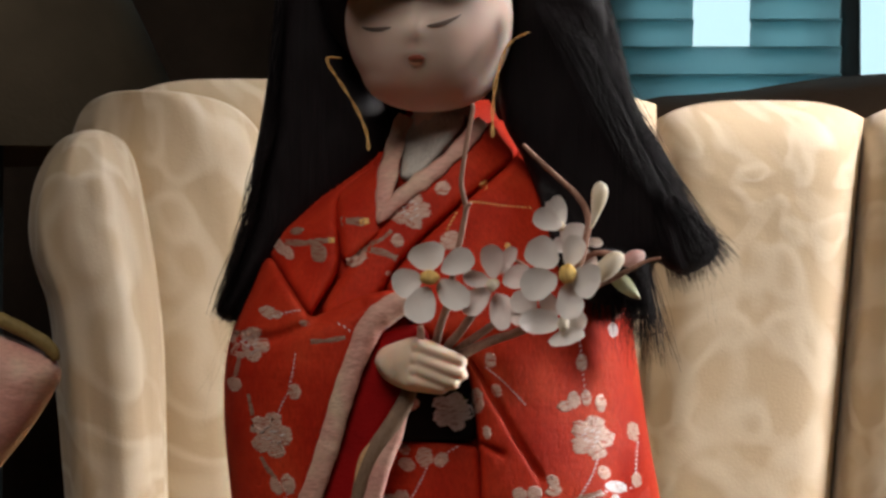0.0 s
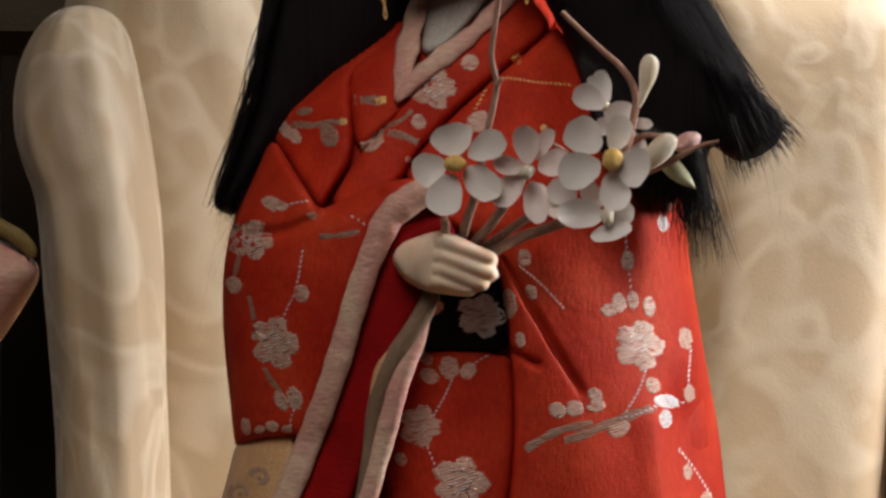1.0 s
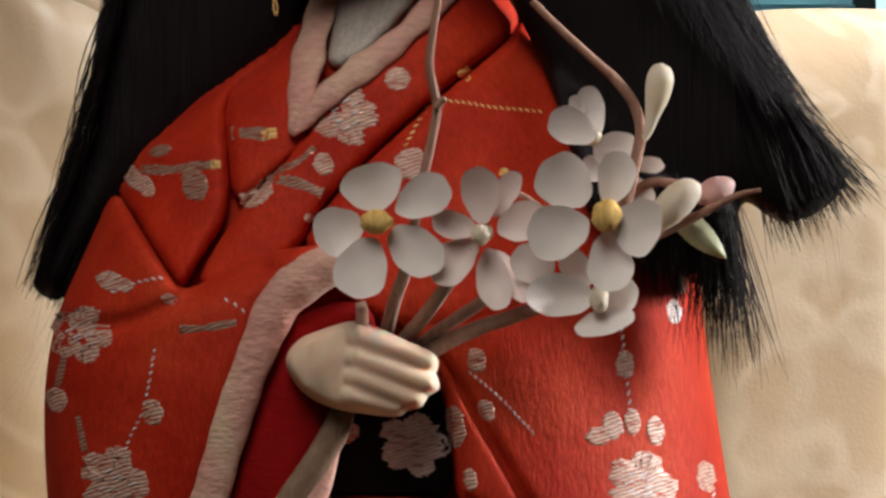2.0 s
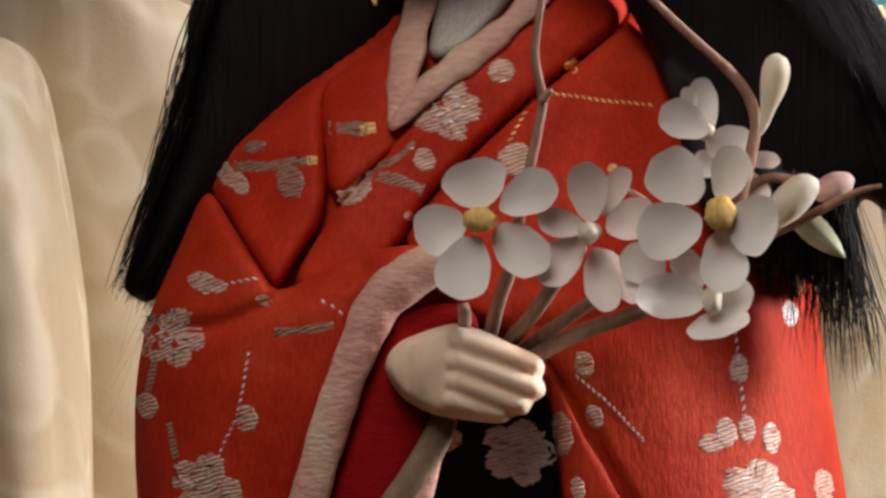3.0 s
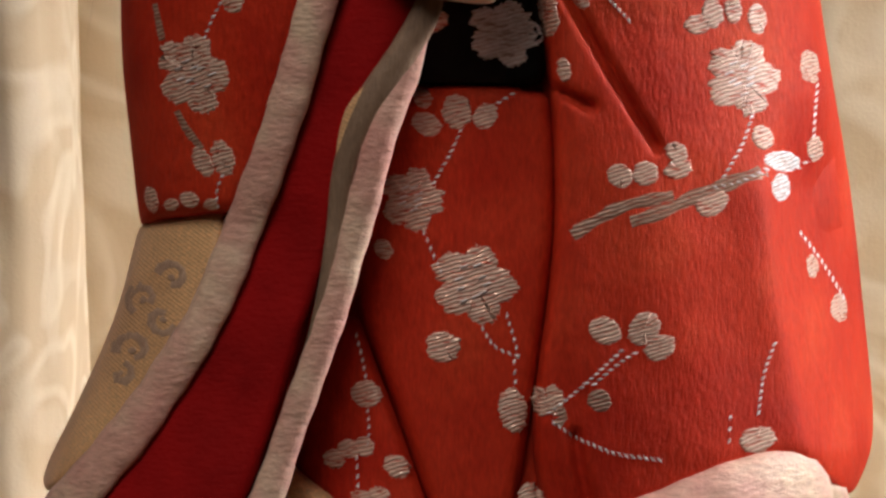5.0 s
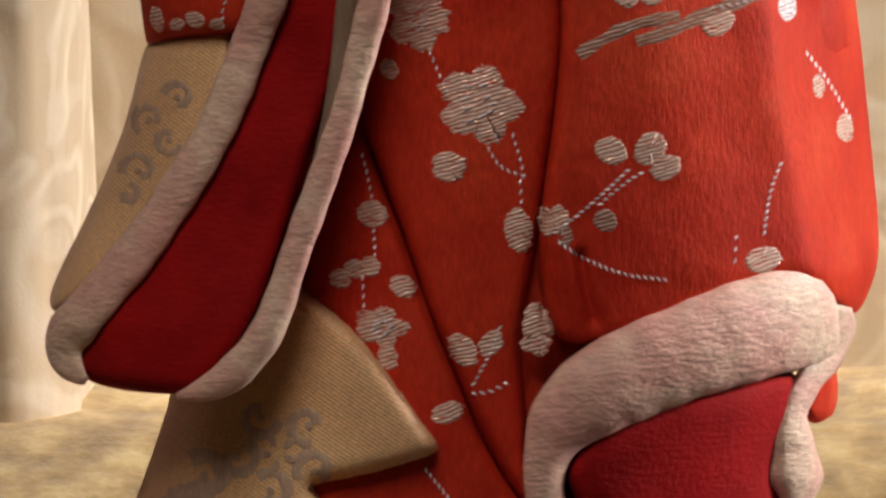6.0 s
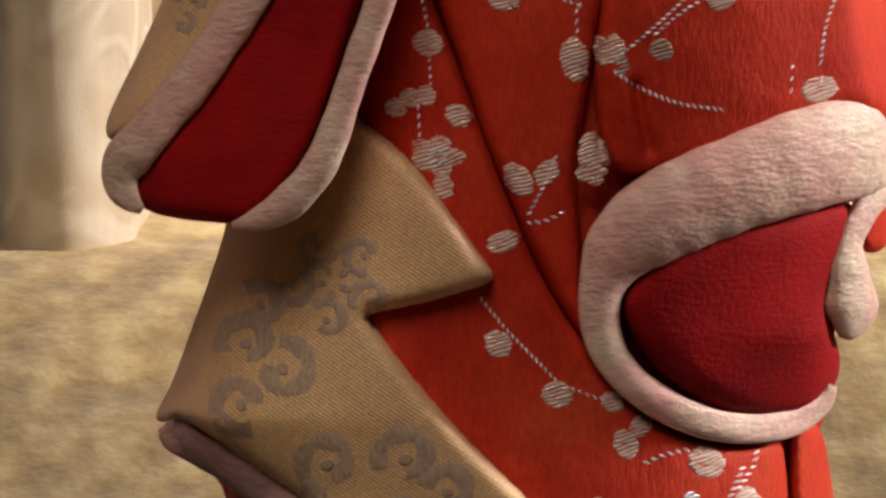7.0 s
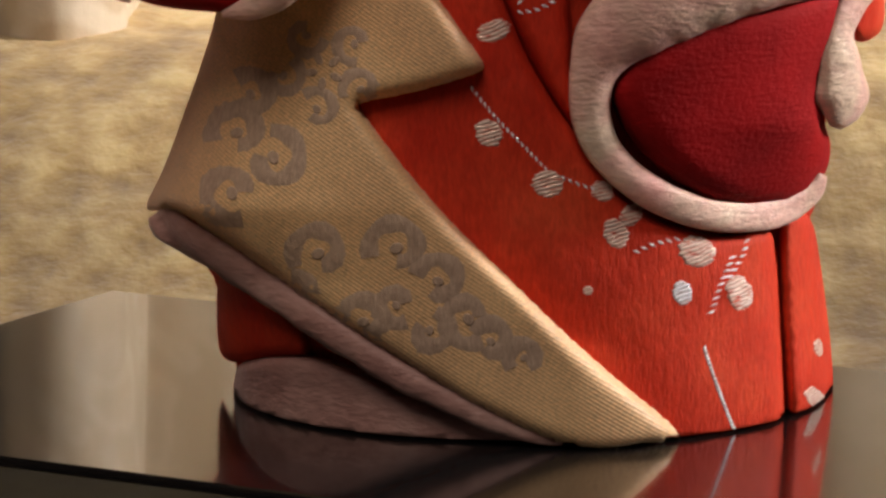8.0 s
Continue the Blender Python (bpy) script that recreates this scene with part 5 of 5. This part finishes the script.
def petal(parent, u, v, cu, cv, length, width, mat, y, tilt=0.0, cup=0.25, fold=0.0):
    """A cupped satin petal, centred on (u, v), that grows away from the blossom's heart (cu, cv)."""
    c = Cloth()
    d = np.array([u - cu, v - cv], float)
    d /= max(np.hypot(*d), 1e-6)
    length, width = length * 1.03, width * 1.03
    q = np.array([-d[1], d[0]])
    rings, sides, rows, heights = 7, 30, [(u, v)], [0.18 * cup * min(length, width)]
    for i in range(1, rings + 1):
        s = i / rings
        for k in range(sides):
            a = 2 * math.pi * k / sides
            along, wide = math.cos(a), math.sin(a)
            w = width * (1.0 + 0.18 * along) * (1 - 0.10 * max(0, along) ** 6)
            edge = 1 + 0.025 * math.sin(3 * a + u) + 0.02 * math.sin(7 * a + v)
            uv = np.array((u, v)) + d * along * length * s * edge + q * wide * w * s * edge
            rows.append(uv)
            h = -0.75 * cup * min(length, width) * (s * s - 0.3) - tilt * along * s * length + fold * width * abs(wide) * s + 0.02 * width * math.sin(3 * a + v) * s * s
            heights.append(h)
    uv = np.array(rows, float)
    y_f = y + np.array(heights) * U
    p = points3(uv, y_f)
    lens = np.full(len(uv), 0.0004)
    lens[-sides:] = 0
    b = points3(uv, y_f + lens)
    n = len(uv)
    f = [(0, 1 + k, 1 + (k + 1) % sides) for k in range(sides)]
    for i in range(rings - 1):
        m = 1 + i * sides
        f += [(m + k, m + sides + k, m + sides + (k + 1) % sides, m + (k + 1) % sides) for k in range(sides)]
    g = [tuple(n + i for i in reversed(t)) for t in f]
    c.add(np.vstack([p, b]), f + g, 0)
    return c.build("petal", [mat], at(u, v, y), parent)


def heart(parent, u, v, r, y, mat, squash=1.0):
    """The rough knob of stamens in the middle of a blossom."""
    c = Cloth()
    g = random.Random(int(u))
    ph = [g.uniform(0, 6) for _ in range(4)]
    ball(c, at(u, v, y), (r * U, 0.0022, r * U * squash), 0, 28, 40,
         lambda p: p * (1 + 0.05 * math.sin(p.x * 5 + ph[0]) * math.sin(p.z * 5 + ph[1]) + 0.04 * math.sin(p.z * 13 + ph[2]) * math.sin(p.x * 14 + ph[3])))
    return c.build("stamen", [mat], at(u, v, y), parent)


def blossom(cu, cv, y, petals, mat, label=""):
    e = Cloth()
    ball(e, at(cu, cv, y + 0.0022), (0.0016, 0.0016, 0.0016), 0, 8, 12)
    ob = e.build("blossom", [BUD], at(cu, cv, y), spray, label)
    for u, v, length, width, tilt, cup, dy in petals:
        petal(ob, u, v, cu, cv, length, width, mat, y + dy / 1000, tilt, cup)
    return ob


A = blossom(836, 352, SD, [(822, 288, 44, 55, 0.1, 0.3, 0), (916, 306, 54, 38, 0.15, 0.3, -1), (901, 404, 57, 42, 0.1, 0.3, 0.6), (803, 437, 57, 47, 0.2, 0.3, -1), (760, 368, 46, 44, 0.1, 0.35, 0.8)], PETAL, "open white five-petalled blossom")
heart(A, 830, 352, 30, SD - 0.002, STAMEN, 0.75)
B = blossom(1256, 340, SD - 0.003, [(1179, 278, 54, 49, 0.15, 0.3, 0.4), (1273, 270, 50, 34, 0.2, 0.35, 0.8), (1312, 360, 45, 53, 0.1, 0.3, -0.6), (1262, 426, 55, 41, 0.2, 0.3, 0.6), (1166, 370, 58, 49, 0.1, 0.35, -0.4)], PETAL, "open white five-petalled blossom")
heart(B, 1256, 340, 27, SD - 0.005, STAMEN, 1.1)
C = blossom(1030, 372, SD + 0.002, [(1022, 302, 52, 34, 0.3, 0.4, 0), (1068, 300, 46, 22, 0.3, 0.4, 1.5), (1100, 352, 48, 36, 0.2, 0.35, 2), (974, 358, 42, 25, 0.2, 0.4, -0.5), (972, 424, 52, 36, 0.2, 0.4, 0.6),
                                   (1046, 458, 57, 31, 0.3, 0.45, 0), (1080, 452, 54, 22, 0.3, 0.4, 1.2)], PETAL_PINK, "blush-white blossom turned sideways")
heart(C, 1022, 376, 18, SD - 0.001, BUD, 1.1)
D = blossom(1240, 492, SD, [(1120, 431, 42, 36, 0.1, 0.3, 2), (1200, 437, 40, 26, 0.2, 0.35, 1.4), (1171, 488, 62, 39, 0.35, 0.55, -2.5), (1277, 486, 36, 34, 0.2, 0.35, 0.8), (1252, 536, 24, 56, 0.4, 0.4, -1.5)], PETAL, "half-open white blossom facing down")
heart(D, 1242, 494, 17, SD - 0.002, BUD, 1.5)
E = blossom(1232, 196, SD + 0.002, [(1192, 176, 46, 33, 0.2, 0.4, 0), (1226, 149, 48, 27, 0.3, 0.4, 1), (1202, 136, 20, 14, 0.3, 0.4, 0.4)], PETAL, "small white blossom seen from the side")
F = blossom(1282, 244, SD + 0.005, [(1272, 220, 34, 40, 0.3, 0.4, 0), (1332, 246, 30, 15, 0.2, 0.35, 0.6), (1236, 252, 28, 24, 0.2, 0.35, 0.6), (1320, 296, 32, 20, 0.2, 0.3, 2)], PETAL, "white blossom partly hidden behind others")


def bud(pts, mat, y, label):
    c = Cloth()
    tube(c, [(*at(u, v, y), r * U) for u, v, r in pts], 0, 18, 3)
    return c.build("bud", [mat], at(pts[0][0], pts[0][1], y), spray, label)


bud([(1358, 57, 3), (1357, 64, 18), (1356, 86, 26), (1350, 120, 23), (1342, 152, 14), (1335, 182, 8), (1326, 200, 5)], BUD, SD, "closed cream bud on a twig")
bud([(1430, 284, 4), (1422, 288, 20), (1400, 300, 30), (1372, 328, 31), (1348, 354, 20), (1338, 366, 10)], BUD, SD - 0.002, "closed cream bud on a twig")
bud([(1494, 280, 3), (1486, 282, 16), (1462, 292, 26), (1440, 302, 22), (1424, 312, 10)], BUD_PINK, SD + 0.003, "closed pinkish bud on a twig")
c = Cloth()
rows, n = [], 18
for i in range(n + 1):
    t = i / n
    mid = np.array((1378, 330)) * (1 - t) + np.array((1478, 420)) * t
    w = 25 * math.sin(math.pi * t ** 0.8) ** 0.8 * (1 + 0.06 * (i % 2))
    side = np.array((-0.67, 0.74))
    for k in (-1, -0.5, 0, 0.5, 1):
        rows.append((*(mid + side * w * k), SD + 0.004 + 0.0012 * abs(k) - 0.001 * math.sin(t * 3)))
uv = np.array(rows)
v = np.vstack([points3(uv[:, :2], uv[:, 2]), points3(uv[:, :2], uv[:, 2] + 0.0003)])
m = len(uv)
f = [(i * 5 + k, i * 5 + k + 1, i * 5 + k + 6, i * 5 + k + 5) for i in range(n) for k in range(4)]
f += [tuple(m + j for j in reversed(q)) for q in f]
c.add(v, f, 0)
c.build("leaf", [LEAF], at(1378, 330, SD + 0.004), spray, "pale green serrated leaf")

# ---- the neighbour doll's sleeve, pink with an olive edge ----
mate = Cloth()


def mate_form(uv):
    return np.full(len(uv), 0.05)


NEIGH = Panel("a", [(-640, 460), (-470, 520), (-380, 555), (-300, 590), (-262, 625), (-258, 665), (-300, 740), (-360, 830), (-440, 930), (-500, 1010), (-700, 1060), (-820, 900), (-800, 600)], mate_form, 0, 14, 130)
NEIGH.lay(mate, 0, 16, 0.05)
band(mate, "a", [(-620, 425, 22), (-470, 478, 22), (-380, 520, 22), (-310, 560, 22), (-284, 590, 20), (-280, 612, 12)], mate_form, 6, 1, 0.8, wob=0.04)
mv, mf, sides = [], [], 32
levels = ((TABLE + 0.13, 0.018), (TABLE + 0.11, 0.03), (TABLE + 0.06, 0.038), (TABLE + 0.01, 0.046), (SEAT_Z + 0.0005, 0.048))
for zz, rr in levels:
    for k in range(sides):
        a = 2 * math.pi * k / sides
        mv.append((-0.170 + rr * math.cos(a), 0.085 + rr * math.sin(a), zz))
for i in range(len(levels) - 1):
    for k in range(sides):
        mf.append((i * sides + k, (i + 1) * sides + k, (i + 1) * sides + (k + 1) % sides, i * sides + (k + 1) % sides))
mf += [tuple(range(sides)), tuple((len(levels) - 1) * sides + k for k in reversed(range(sides)))]
mate.add(mv, mf, 0)
tagged(mate.build("doll", [PINK, OLIVE], (-0.170, 0.085, SEAT_Z)), "second doll with pink crepe sleeve edged in olive piping", "doll")
